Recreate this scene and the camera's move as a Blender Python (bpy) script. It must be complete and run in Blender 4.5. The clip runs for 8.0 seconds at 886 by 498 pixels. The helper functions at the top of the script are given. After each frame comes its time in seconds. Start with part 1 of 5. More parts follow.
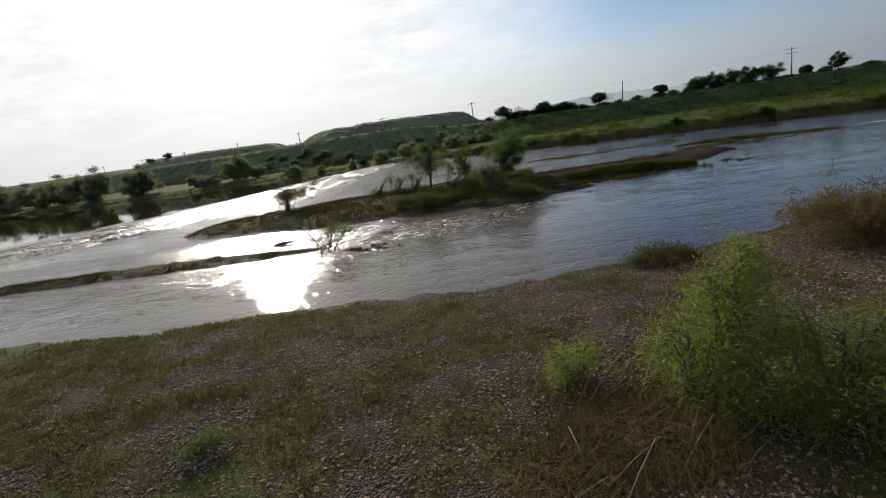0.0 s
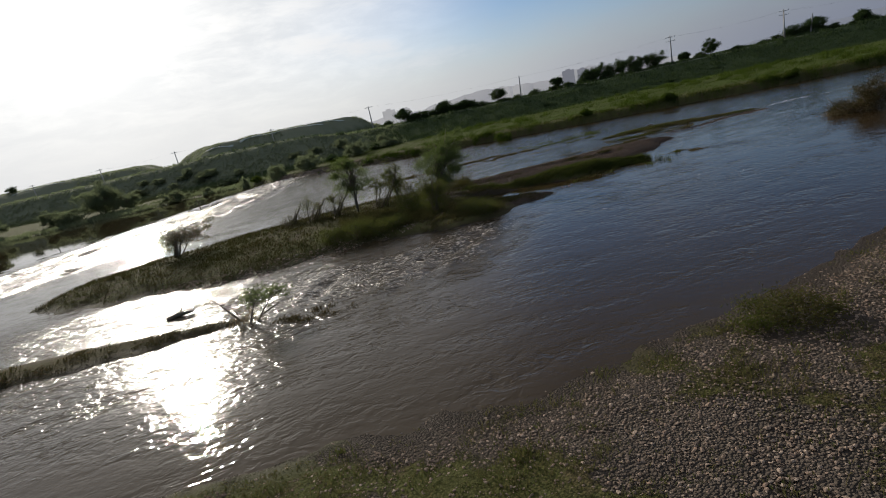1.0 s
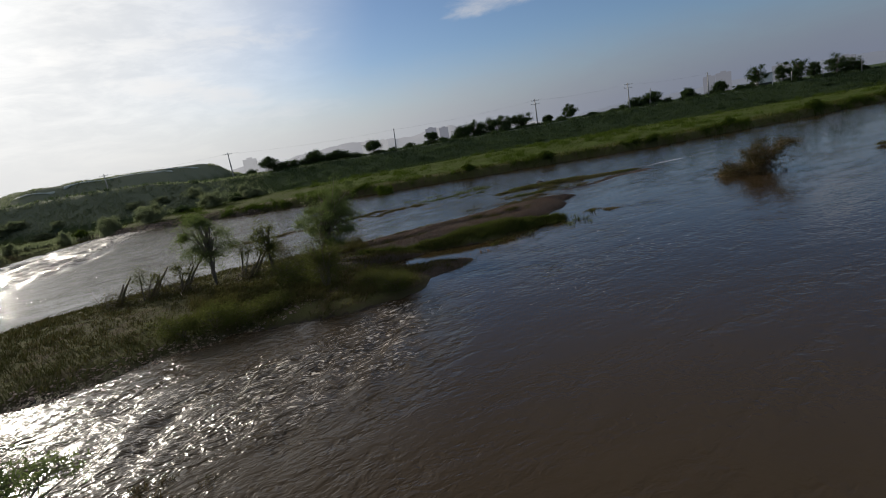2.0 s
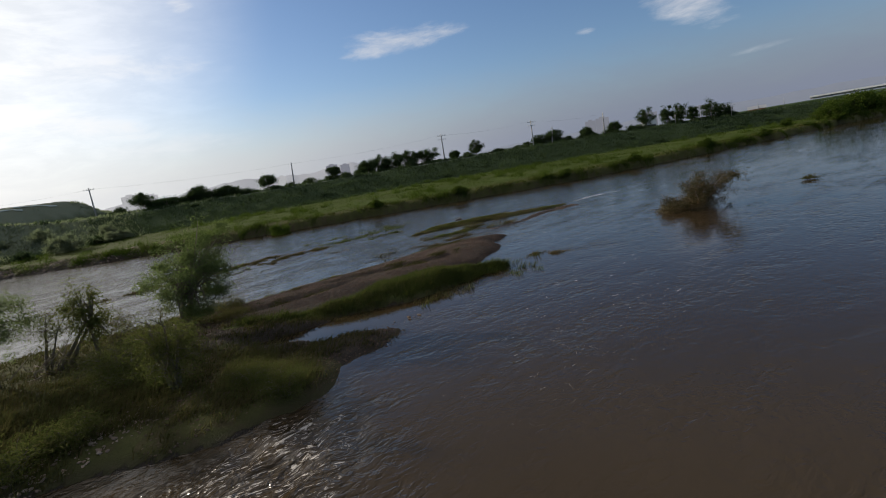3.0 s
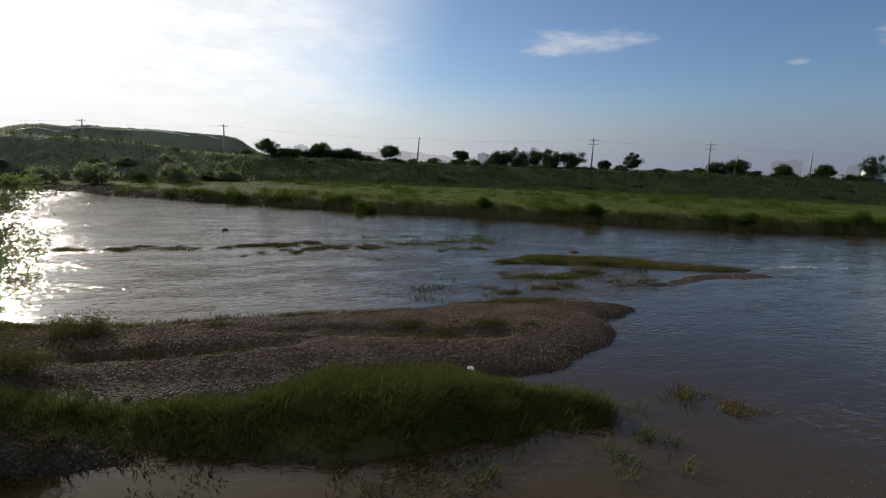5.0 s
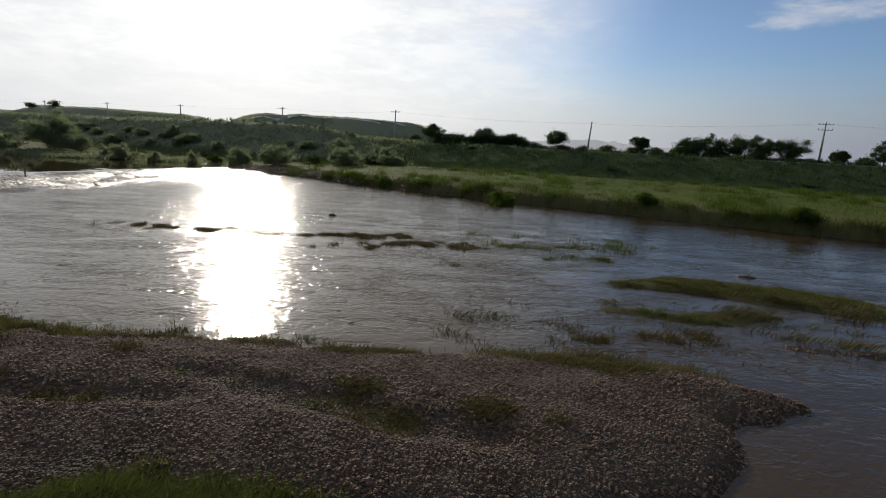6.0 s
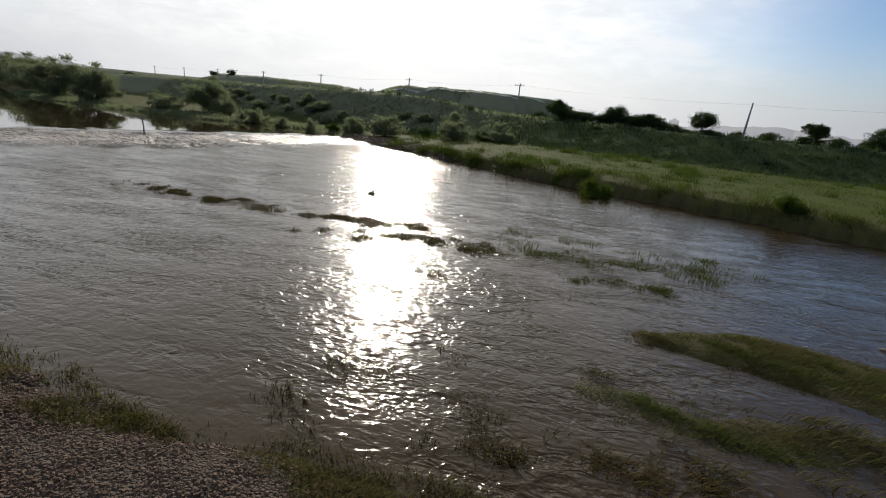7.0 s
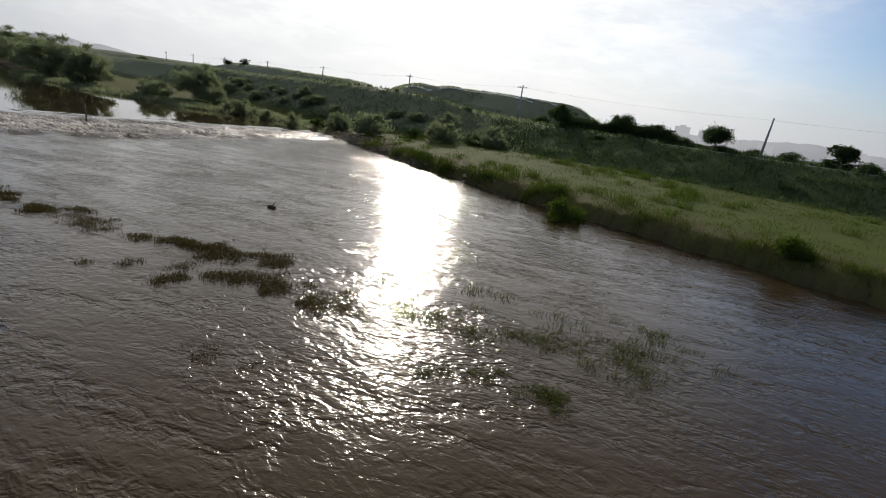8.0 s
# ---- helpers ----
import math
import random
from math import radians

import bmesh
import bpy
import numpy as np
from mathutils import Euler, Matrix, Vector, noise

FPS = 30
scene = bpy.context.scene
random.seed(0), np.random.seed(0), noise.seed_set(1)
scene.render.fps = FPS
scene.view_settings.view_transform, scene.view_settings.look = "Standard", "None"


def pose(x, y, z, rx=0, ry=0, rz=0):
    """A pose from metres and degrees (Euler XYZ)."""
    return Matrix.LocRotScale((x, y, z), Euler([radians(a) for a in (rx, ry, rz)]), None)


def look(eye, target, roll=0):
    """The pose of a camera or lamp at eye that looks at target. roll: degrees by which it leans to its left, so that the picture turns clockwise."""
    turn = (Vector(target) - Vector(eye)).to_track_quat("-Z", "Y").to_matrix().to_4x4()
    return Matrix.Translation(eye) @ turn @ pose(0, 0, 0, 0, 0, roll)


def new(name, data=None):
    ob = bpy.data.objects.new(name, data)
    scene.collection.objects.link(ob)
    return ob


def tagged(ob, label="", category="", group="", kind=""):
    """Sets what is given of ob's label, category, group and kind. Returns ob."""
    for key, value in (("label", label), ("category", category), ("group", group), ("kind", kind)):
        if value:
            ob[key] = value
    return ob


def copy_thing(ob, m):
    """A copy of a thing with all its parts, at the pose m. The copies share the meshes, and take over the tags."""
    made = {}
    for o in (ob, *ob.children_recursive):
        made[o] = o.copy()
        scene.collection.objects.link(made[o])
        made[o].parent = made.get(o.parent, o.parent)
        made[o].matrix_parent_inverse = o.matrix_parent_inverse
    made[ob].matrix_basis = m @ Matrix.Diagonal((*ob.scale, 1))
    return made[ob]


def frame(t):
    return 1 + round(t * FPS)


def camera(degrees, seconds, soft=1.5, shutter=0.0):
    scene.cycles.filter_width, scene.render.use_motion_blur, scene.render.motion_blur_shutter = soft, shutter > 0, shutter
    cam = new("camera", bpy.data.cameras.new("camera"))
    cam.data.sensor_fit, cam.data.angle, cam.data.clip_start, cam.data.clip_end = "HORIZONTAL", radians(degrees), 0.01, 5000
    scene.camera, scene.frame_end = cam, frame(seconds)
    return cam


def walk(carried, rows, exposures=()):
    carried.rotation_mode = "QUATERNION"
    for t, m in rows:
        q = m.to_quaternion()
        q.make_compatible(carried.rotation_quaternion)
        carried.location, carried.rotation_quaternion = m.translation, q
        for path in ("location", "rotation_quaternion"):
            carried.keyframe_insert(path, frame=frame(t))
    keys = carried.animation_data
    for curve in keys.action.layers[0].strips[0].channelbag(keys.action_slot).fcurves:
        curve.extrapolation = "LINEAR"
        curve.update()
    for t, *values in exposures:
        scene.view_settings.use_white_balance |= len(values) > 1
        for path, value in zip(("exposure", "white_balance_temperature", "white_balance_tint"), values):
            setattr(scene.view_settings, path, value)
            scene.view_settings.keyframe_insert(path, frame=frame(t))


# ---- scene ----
# A drone flies low over a flooded river with gravel bars, willows on an island and a levee on the far bank.
# World: the water lies at z = 0, the first camera stands over the origin.
cam = camera(82.6, 8.0, soft=1.0)
METRES, EYE = 68.96, 6.0
ROWS = [
    (0.0, 0.0, 0.0, 0.0, -1.95, -13.13, 8.39),
    (0.5, -0.0208, 0.0565, 0.0083, -7.86, -14.5, 11.02),
    (1.0, -0.0325, 0.1142, 0.0143, -14.42, -15.14, 12.13),
    (1.5, -0.0339, 0.1734, 0.0157, -24.03, -14.45, 10.57),
    (2.0, -0.0244, 0.2314, 0.0148, -29.43, -12.25, 9.81),
    (3.5, 0.0653, 0.3848, 0.0063, -42.88, -9.62, 9.28),
    (4.0, 0.1069, 0.4247, 0.0043, -36.8, -7.55, 5.83),
    (5.5, 0.2519, 0.537, 0.0001, -14.43, -10.94, -3.34),
    (6.0, 0.3037, 0.5797, -0.0009, -2.55, -11.59, -3.03),
    (6.5, 0.3525, 0.6276, -0.0009, 5.28, -12.82, -3.83),
    (7.0, 0.3964, 0.6807, 0.0018, 14.29, -15.27, -5.32),
    (7.5, 0.4318, 0.7403, 0.0064, 15.8, -16.28, -7.47),
    (8.0, 0.4568, 0.8028, 0.0135, 17.29, -15.66, -7.94),
]
EXPOSURES = [(0.0, 0.25), (1.5, 0.10), (2.2, 0.10), (3.5, 0.48), (4.2, 0.46), (5.5, 0.24), (6.5, 0.22), (7.2, 0.33), (8.0, 0.30)]
walk(cam, [(t, pose(0, 0, EYE) @ pose(METRES * x, METRES * y, METRES * z, 90 + pitch, roll, yaw)) for t, x, y, z, yaw, pitch, roll in ROWS], EXPOSURES)

# ---- node helpers ----
def node(nt, kind, inputs=()):
    n = nt.nodes.new(kind)
    for key, value in dict(inputs).items():
        if isinstance(value, bpy.types.NodeSocket):
            nt.links.new(value, n.inputs[key])
        else:
            n.inputs[key].default_value = value
    return n


def calc(nt, op, a, b=0.0, c=0.0, clamp=False):
    n = node(nt, "ShaderNodeMath", {0: a, 1: b, 2: c})
    n.operation, n.use_clamp = op, clamp
    return n.outputs[0]


def smooth(nt, value, low, high, to0=0.0, to1=1.0):
    n = node(nt, "ShaderNodeMapRange", {"Value": value, "From Min": low, "From Max": high, "To Min": to0, "To Max": to1})
    n.interpolation_type = "SMOOTHSTEP"
    return n.outputs[0]


def mixed(nt, fac, a, b, blend="MIX"):
    n = nt.nodes.new("ShaderNodeMix")
    n.data_type, n.blend_type = "RGBA", blend
    for key, value in ((0, fac), (6, a), (7, b)):
        if isinstance(value, bpy.types.NodeSocket):
            nt.links.new(value, n.inputs[key])
        else:
            n.inputs[key].default_value = value
    return n.outputs[2]


def rgb(r, g, b):
    return (r, g, b, 1.0)


def noise_at(nt, vec, scale, detail=3.0, rough=0.55, distortion=0.0):
    return node(nt, "ShaderNodeTexNoise", {"Vector": vec, "Scale": scale, "Detail": detail, "Roughness": rough, "Distortion": distortion}).outputs[0]


# ---- world and sun ----
SUN_AZ, SUN_EL = -19.3, 19.5  # degrees: azimuth from +y towards +x, height over the horizon

# clouds: azimuth, height, half width, half height, tilt, strength
CLOUDS = [
    (37.4, 13.0, 9.0, 1.5, 0.06, 0.85),
    (66.6, 10.8, 5.2, 2.5, -0.35, 0.9),
    (57.3, 10.4, 1.3, 0.4, 0.0, 0.6),
    (16.8, 18.1, 1.4, 0.8, 0.0, 0.7),
    (7.0, 13.2, 13.0, 1.5, -0.04, 0.75),
    (4.5, 8.8, 9.0, 1.7, -0.22, 0.95),
    (-5.7, 12.7, 2.2, 1.2, 0.0, 0.9),
    (13.0, 5.6, 9.0, 1.2, 0.0, 0.5),
    (79.0, 8.6, 3.0, 0.6, 0.0, 0.7),
    (73.0, 5.4, 3.4, 0.4, 0.05, 0.3),
    (-22.0, 11.0, 14.0, 2.2, 0.0, 0.5),
]


def build_world():
    world = bpy.data.worlds.new("sky")
    world.use_nodes = True
    nt = world.node_tree
    nt.nodes.clear()
    way = node(nt, "ShaderNodeTexCoord").outputs["Generated"]
    air = node(nt, "ShaderNodeTexSky")
    air.sky_type, air.sun_disc = "NISHITA", False
    air.sun_elevation, air.sun_rotation = radians(SUN_EL), radians(SUN_AZ)
    air.altitude, air.air_density, air.dust_density, air.ozone_density = 50.0, 1.0, 0.9, 2.0
    sky = air.outputs[0]
    xyz = node(nt, "ShaderNodeSeparateXYZ", {0: way})
    az = calc(nt, "MULTIPLY", calc(nt, "ARCTAN2", xyz.outputs[0], xyz.outputs[1]), 57.2958)
    el = calc(nt, "MULTIPLY", calc(nt, "ARCSINE", xyz.outputs[2]), 57.2958)
    flat = node(nt, "ShaderNodeCombineXYZ", {0: calc(nt, "MULTIPLY", az, 0.05), 1: calc(nt, "MULTIPLY", el, 0.16), 2: 0.3}).outputs[0]
    wisps = noise_at(nt, flat, 3.2, 6.0, 0.62, 0.4)
    fine = noise_at(nt, flat, 9.0, 5.0, 0.6, 0.3)
    torn = calc(nt, "ADD", calc(nt, "MULTIPLY", wisps, 0.75), calc(nt, "MULTIPLY", fine, 0.25))
    cover = None
    for a0, e0, wa, we, tilt, strength in CLOUDS:
        de = calc(nt, "SUBTRACT", el, e0)
        da = calc(nt, "SUBTRACT", az, a0)
        de = calc(nt, "SUBTRACT", de, calc(nt, "MULTIPLY", da, tilt))
        r2 = calc(nt, "ADD", calc(nt, "POWER", calc(nt, "ABSOLUTE", calc(nt, "DIVIDE", da, wa)), 2.0), calc(nt, "POWER", calc(nt, "ABSOLUTE", calc(nt, "DIVIDE", de, we)), 2.0))
        body = calc(nt, "SUBTRACT", 1.0, r2)
        body = calc(nt, "ADD", body, calc(nt, "MULTIPLY", calc(nt, "SUBTRACT", torn, 0.54), 3.8))
        body = smooth(nt, body, 0.0, 1.7, 0.0, strength)
        cover = body if cover is None else calc(nt, "MAXIMUM", cover, body)
    # thin veil round the sun
    sx, sy, sz = math.sin(radians(SUN_AZ)) * math.cos(radians(SUN_EL)), math.cos(radians(SUN_AZ)) * math.cos(radians(SUN_EL)), math.sin(radians(SUN_EL))
    dot = node(nt, "ShaderNodeVectorMath", {0: way, 1: (sx, sy, sz)})
    dot.operation = "DOT_PRODUCT"
    near = calc(nt, "MAXIMUM", dot.outputs["Value"], 0.0)
    sky = mixed(nt, 1.0, sky, rgb(0.47, 0.535, 0.645), "MULTIPLY")
    # unseen thin high cloud overhead, put in to whiten and raise fill light
    cirrus = calc(nt, "MULTIPLY", smooth(nt, el, 18.0, 40.0, 0.0, 0.8), smooth(nt, wisps, 0.3, 0.6, 0.6, 1.0))
    sky = mixed(nt, cirrus, sky, rgb(3.2, 3.2, 3.25))
    veil = smooth(nt, calc(nt, "ADD", near, smooth(nt, az, -50.0, -18.0, 0.12, 0.0)), 0.73, 0.985, 0.0, 0.97)
    bright = mixed(nt, smooth(nt, torn, 0.36, 0.66), rgb(5.5, 5.6, 5.7), rgb(6.6, 6.6, 6.55))
    cloud_light = mixed(nt, calc(nt, "POWER", near, 6.0), rgb(3.9, 4.0, 4.3), rgb(7.8, 7.7, 7.5))
    colour = mixed(nt, veil, sky, bright)
    # morning mist over the horizon
    edge = calc(nt, "ADD", el, calc(nt, "MULTIPLY", calc(nt, "SUBTRACT", wisps, 0.5), 3.0))
    mist = smooth(nt, edge, 0.5, 10.0, 0.95, 0.0)
    mist_light = mixed(nt, calc(nt, "POWER", near, 2.6), rgb(1.30, 1.48, 2.0), rgb(6.2, 6.2, 6.15))
    colour = mixed(nt, mist, colour, mist_light)
    colour = mixed(nt, cover, colour, cloud_light)
    glow = calc(nt, "POWER", near, 90.0)
    colour = mixed(nt, glow, colour, rgb(13.0, 12.8, 12.3))
    back = node(nt, "ShaderNodeBackground", {"Color": colour, "Strength": 0.13})
    nt.links.new(back.outputs[0], node(nt, "ShaderNodeOutputWorld").inputs[0])
    scene.world = world


build_world()
sun_data = bpy.data.lights.new("sun", "SUN")
sun_data.energy, sun_data.angle, sun_data.color = 3.8, radians(2.0), (1.0, 0.92, 0.80)
sun = new("sun", sun_data)
sun.matrix_world = look((0, 0, 60), (-60 * math.sin(radians(SUN_AZ)) * math.cos(radians(SUN_EL)), -60 * math.cos(radians(SUN_AZ)) * math.cos(radians(SUN_EL)), 60 - 60 * math.sin(radians(SUN_EL))))

# ---- materials ----
def material(name):
    m = bpy.data.materials.new(name)
    m.use_nodes = True
    nt = m.node_tree
    nt.nodes.clear()
    out = node(nt, "ShaderNodeOutputMaterial")
    return m, nt, out


def surface(nt, out, colour, rough, bump=None, depth=0.05, strength=1.0, **more):
    p = node(nt, "ShaderNodeBsdfPrincipled", {"Base Color": colour, "Roughness": rough})
    for key, value in more.items():
        p.inputs[key.replace("_", " ")].default_value = value
    if bump is not None:
        b = node(nt, "ShaderNodeBump", {"Height": bump, "Distance": depth, "Strength": strength})
        nt.links.new(b.outputs[0], p.inputs["Normal"])
    nt.links.new(p.outputs[0], out.inputs[0])
    return p


def place(nt):
    return node(nt, "ShaderNodeNewGeometry").outputs["Position"]


def attr(nt, name):
    n = node(nt, "ShaderNodeAttribute")
    n.attribute_name = name
    return n.outputs["Fac"]


def make_ground():
    m, nt, out = material("river_ground")
    pos = place(nt)
    veg, lush, wet = attr(nt, "veg"), attr(nt, "lush"), attr(nt, "wet")
    cells = node(nt, "ShaderNodeTexVoronoi", {"Vector": pos, "Scale": 17.0, "Randomness": 1.0})
    cells2 = node(nt, "ShaderNodeTexVoronoi", {"Vector": pos, "Scale": 38.0, "Randomness": 1.0})
    tone = node(nt, "ShaderNodeSeparateColor", {0: cells.outputs["Color"]}).outputs[0]
    tone2 = node(nt, "ShaderNodeSeparateColor", {0: cells2.outputs["Color"]}).outputs[1]
    grit = noise_at(nt, pos, 30.0, 4.0)
    blotch = noise_at(nt, pos, 0.55, 4.0)
    stone = mixed(nt, tone, rgb(0.115, 0.088, 0.07), rgb(0.24, 0.185, 0.15))
    stone = mixed(nt, calc(nt, "MULTIPLY", tone2, 0.5), stone, rgb(0.17, 0.138, 0.115))
    stone = mixed(nt, smooth(nt, blotch, 0.42, 0.68, 0.0, 0.6), stone, rgb(0.095, 0.075, 0.055))
    gaps = smooth(nt, cells.outputs["Distance"], 0.022, 0.05)
    stone = mixed(nt, gaps, stone, rgb(0.095, 0.078, 0.064))
    leafy = noise_at(nt, pos, 5.0, 5.0, 0.65)
    meadow = noise_at(nt, pos, 0.16, 4.0)
    earth = mixed(nt, leafy, rgb(0.048, 0.037, 0.021), rgb(0.10, 0.078, 0.043))
    green = mixed(nt, leafy, rgb(0.030, 0.042, 0.010), rgb(0.078, 0.098, 0.022))
    green = mixed(nt, smooth(nt, meadow, 0.4, 0.7, 0.0, 0.7), green, rgb(0.062, 0.086, 0.018))
    brown = smooth(nt, noise_at(nt, pos, 0.9, 5.0, 0.7), 0.5, 0.62, 0.0, 0.75)
    plant = mixed(nt, calc(nt, "MULTIPLY", lush, calc(nt, "SUBTRACT", 1.0, calc(nt, "MULTIPLY", brown, smooth(nt, lush, 0.55, 0.8, 1.0, 0.25)))), earth, green)
    # the lighter levee pair has haze over hill and upstream slope mixed in
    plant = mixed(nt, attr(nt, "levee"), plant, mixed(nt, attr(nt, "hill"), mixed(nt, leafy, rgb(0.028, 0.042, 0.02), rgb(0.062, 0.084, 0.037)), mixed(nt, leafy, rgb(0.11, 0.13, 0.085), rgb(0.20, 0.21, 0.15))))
    edge = smooth(nt, calc(nt, "ADD", veg, calc(nt, "MULTIPLY", calc(nt, "SUBTRACT", noise_at(nt, pos, 4.5, 6.0, 0.75), 0.5), 1.5)), 0.35, 0.65)
    colour = mixed(nt, edge, stone, plant)
    colour = mixed(nt, calc(nt, "MULTIPLY", wet, 0.62), colour, rgb(0.028, 0.022, 0.017))
    rough = smooth(nt, wet, 0.0, 1.0, 0.95, 0.68)
    bump = calc(nt, "ADD", calc(nt, "MULTIPLY", calc(nt, "MULTIPLY", calc(nt, "SUBTRACT", 0.055, cells.outputs["Distance"]), 2.2), calc(nt, "SUBTRACT", 1.0, calc(nt, "MULTIPLY", edge, 0.85))), calc(nt, "MULTIPLY", leafy, 0.5))
    bump = calc(nt, "ADD", bump, calc(nt, "MULTIPLY", grit, 0.12))
    surface(nt, out, colour, rough, bump, 0.09, 0.9, Specular_IOR_Level=0.04)
    return m


def make_water():
    m, nt, out = material("muddy_water")
    pos = place(nt)
    chop, foam = attr(nt, "chop"), attr(nt, "foam")
    turned = node(nt, "ShaderNodeMapping", {"Vector": pos, "Rotation": (0.0, 0.0, radians(28.0)), "Scale": (0.8, 1.2, 1.0)}).outputs[0]
    swell = noise_at(nt, turned, 0.55, 2.0, 0.5, 0.6)
    waves = noise_at(nt, turned, 2.0, 2.0, 0.5, 1.0)
    ripple = noise_at(nt, turned, 5.0, 1.5, 0.5, 0.9)
    streaks = node(nt, "ShaderNodeMapping", {"Vector": pos, "Rotation": (0.0, 0.0, radians(26.0)), "Scale": (0.5, 1.6, 1.0)}).outputs[0]
    gust = calc(nt, "MULTIPLY", smooth(nt, noise_at(nt, pos, 0.09, 3.0), 0.35, 0.68, 0.7, 1.2), smooth(nt, noise_at(nt, streaks, 0.45, 3.0, 0.6, 0.8), 0.36, 0.7, 0.55, 1.8))
    rising = calc(nt, "ADD", calc(nt, "MULTIPLY", swell, 0.36), calc(nt, "ADD", calc(nt, "MULTIPLY", waves, 0.28), calc(nt, "MULTIPLY", ripple, 0.12)))
    height = calc(nt, "MULTIPLY", calc(nt, "MULTIPLY", calc(nt, "SUBTRACT", rising, 0.45), chop), gust)
    silt = noise_at(nt, pos, 0.12, 4.0, 0.6, 0.7)
    colour = mixed(nt, silt, rgb(0.026, 0.0172, 0.0085), rgb(0.039, 0.0258, 0.013))
    flecks = noise_at(nt, streaks, 3.6, 6.0, 0.68, 1.6)
    white = calc(nt, "MULTIPLY", smooth(nt, calc(nt, "ADD", flecks, calc(nt, "MULTIPLY", foam, 0.26)), 0.71, 0.79), smooth(nt, foam, 0.02, 0.3))
    threads = noise_at(nt, pos, 0.85, 5.0, 0.62, 1.4)
    thread = smooth(nt, calc(nt, "ABSOLUTE", calc(nt, "SUBTRACT", threads, 0.5)), 0.0, 0.012, 1.0, 0.0)
    thread = calc(nt, "MULTIPLY", thread, calc(nt, "MULTIPLY", smooth(nt, noise_at(nt, pos, 0.5, 4.0, 0.7), 0.54, 0.68), smooth(nt, foam, 0.08, 0.5)))
    white = calc(nt, "MAXIMUM", white, thread)
    breaking = calc(nt, "MULTIPLY", smooth(nt, noise_at(nt, streaks, 1.3, 4.0, 0.65, 0.8), 0.52, 0.64, 0.0, 0.8), smooth(nt, foam, 0.55, 1.0))
    white = calc(nt, "MAXIMUM", white, breaking)
    colour = mixed(nt, white, colour, rgb(0.42, 0.38, 0.34))
    rough = calc(nt, "ADD", smooth(nt, chop, 0.0, 0.5, 0.012, 0.18), calc(nt, "MULTIPLY", white, 0.5))
    p = surface(nt, out, colour, 0.08, height, 0.62, 1.0, IOR=1.333, Specular_IOR_Level=0.44, Specular_Tint=(0.84, 0.75, 0.64, 1.0))
    nt.links.new(rough, p.inputs["Roughness"])
    return m


def make_foliage(name, dark, light, dry=None, through_light=0.35, dryness=0.2):
    m, nt, out = material(name)
    geo = node(nt, "ShaderNodeNewGeometry")
    pick = geo.outputs["Random Per Island"]
    pos = geo.outputs["Position"]
    patch = noise_at(nt, pos, 0.8, 3.0)
    colour = mixed(nt, calc(nt, "ADD", calc(nt, "MULTIPLY", pick, 0.6), calc(nt, "MULTIPLY", patch, 0.45), clamp=True), rgb(*dark), rgb(*light))
    if dry:
        colour = mixed(nt, calc(nt, "MULTIPLY", smooth(nt, calc(nt, "ADD", calc(nt, "MULTIPLY", pick, 0.5), calc(nt, "MULTIPLY", noise_at(nt, pos, 0.35, 3.0), 0.7)), 0.75 - dryness, 0.95 - dryness), 0.85), colour, rgb(*dry))
    p = node(nt, "ShaderNodeBsdfPrincipled", {"Base Color": colour, "Roughness": 0.85, "Specular IOR Level": 0.0})
    t = node(nt, "ShaderNodeBsdfTranslucent", {"Color": mixed(nt, 0.5, colour, rgb(light[0] * 1.3, light[1] * 1.4, light[2]))})
    s = node(nt, "ShaderNodeMixShader", {0: through_light, 1: p.outputs[0], 2: t.outputs[0]})
    nt.links.new(s.outputs[0], out.inputs[0])
    return m


def make_bark(name, dark, light):
    m, nt, out = material(name)
    pos = place(nt)
    stretched = node(nt, "ShaderNodeMapping", {"Vector": pos, "Scale": (1.0, 1.0, 0.2)}).outputs[0]
    ridges = noise_at(nt, stretched, 22.0, 5.0, 0.65)
    colour = mixed(nt, ridges, rgb(*dark), rgb(*light))
    colour = mixed(nt, smooth(nt, noise_at(nt, pos, 1.3, 3.0), 0.5, 0.7, 0.0, 0.5), colour, rgb(0.06, 0.065, 0.03))
    surface(nt, out, colour, 0.9, ridges, 0.03, 0.8)
    return m


def make_pebbles(name, tint):
    m, nt, out = material(name)
    geo = node(nt, "ShaderNodeNewGeometry")
    pick = geo.outputs["Random Per Island"]
    pos = geo.outputs["Position"]
    ramp = node(nt, "ShaderNodeValToRGB", {0: pick})
    e = ramp.color_ramp.elements
    e[0].position, e[0].color = 0.0, rgb(0.088, 0.067, 0.053)
    e[1].position, e[1].color = 1.0, rgb(0.21, 0.17, 0.14)
    for at, c in ((0.25, rgb(0.105, 0.08, 0.064)), (0.5, rgb(0.14, 0.113, 0.095)), (0.7, rgb(0.155, 0.11, 0.084)), (0.86, rgb(0.18, 0.15, 0.125))):
        e.new(at).color = c
    speck = noise_at(nt, pos, 24.0, 4.0)
    colour = mixed(nt, calc(nt, "MULTIPLY", speck, 0.35), ramp.outputs[0], rgb(0.14, 0.12, 0.10))
    colour = mixed(nt, smooth(nt, noise_at(nt, pos, 0.7, 3.0), 0.45, 0.7, 0.0, 0.45), colour, rgb(0.085, 0.07, 0.05))
    colour = mixed(nt, 1.0, colour, rgb(*tint), "MULTIPLY")
    surface(nt, out, colour, 0.82, speck, 0.02, 0.6, Specular_IOR_Level=0.1)
    return m


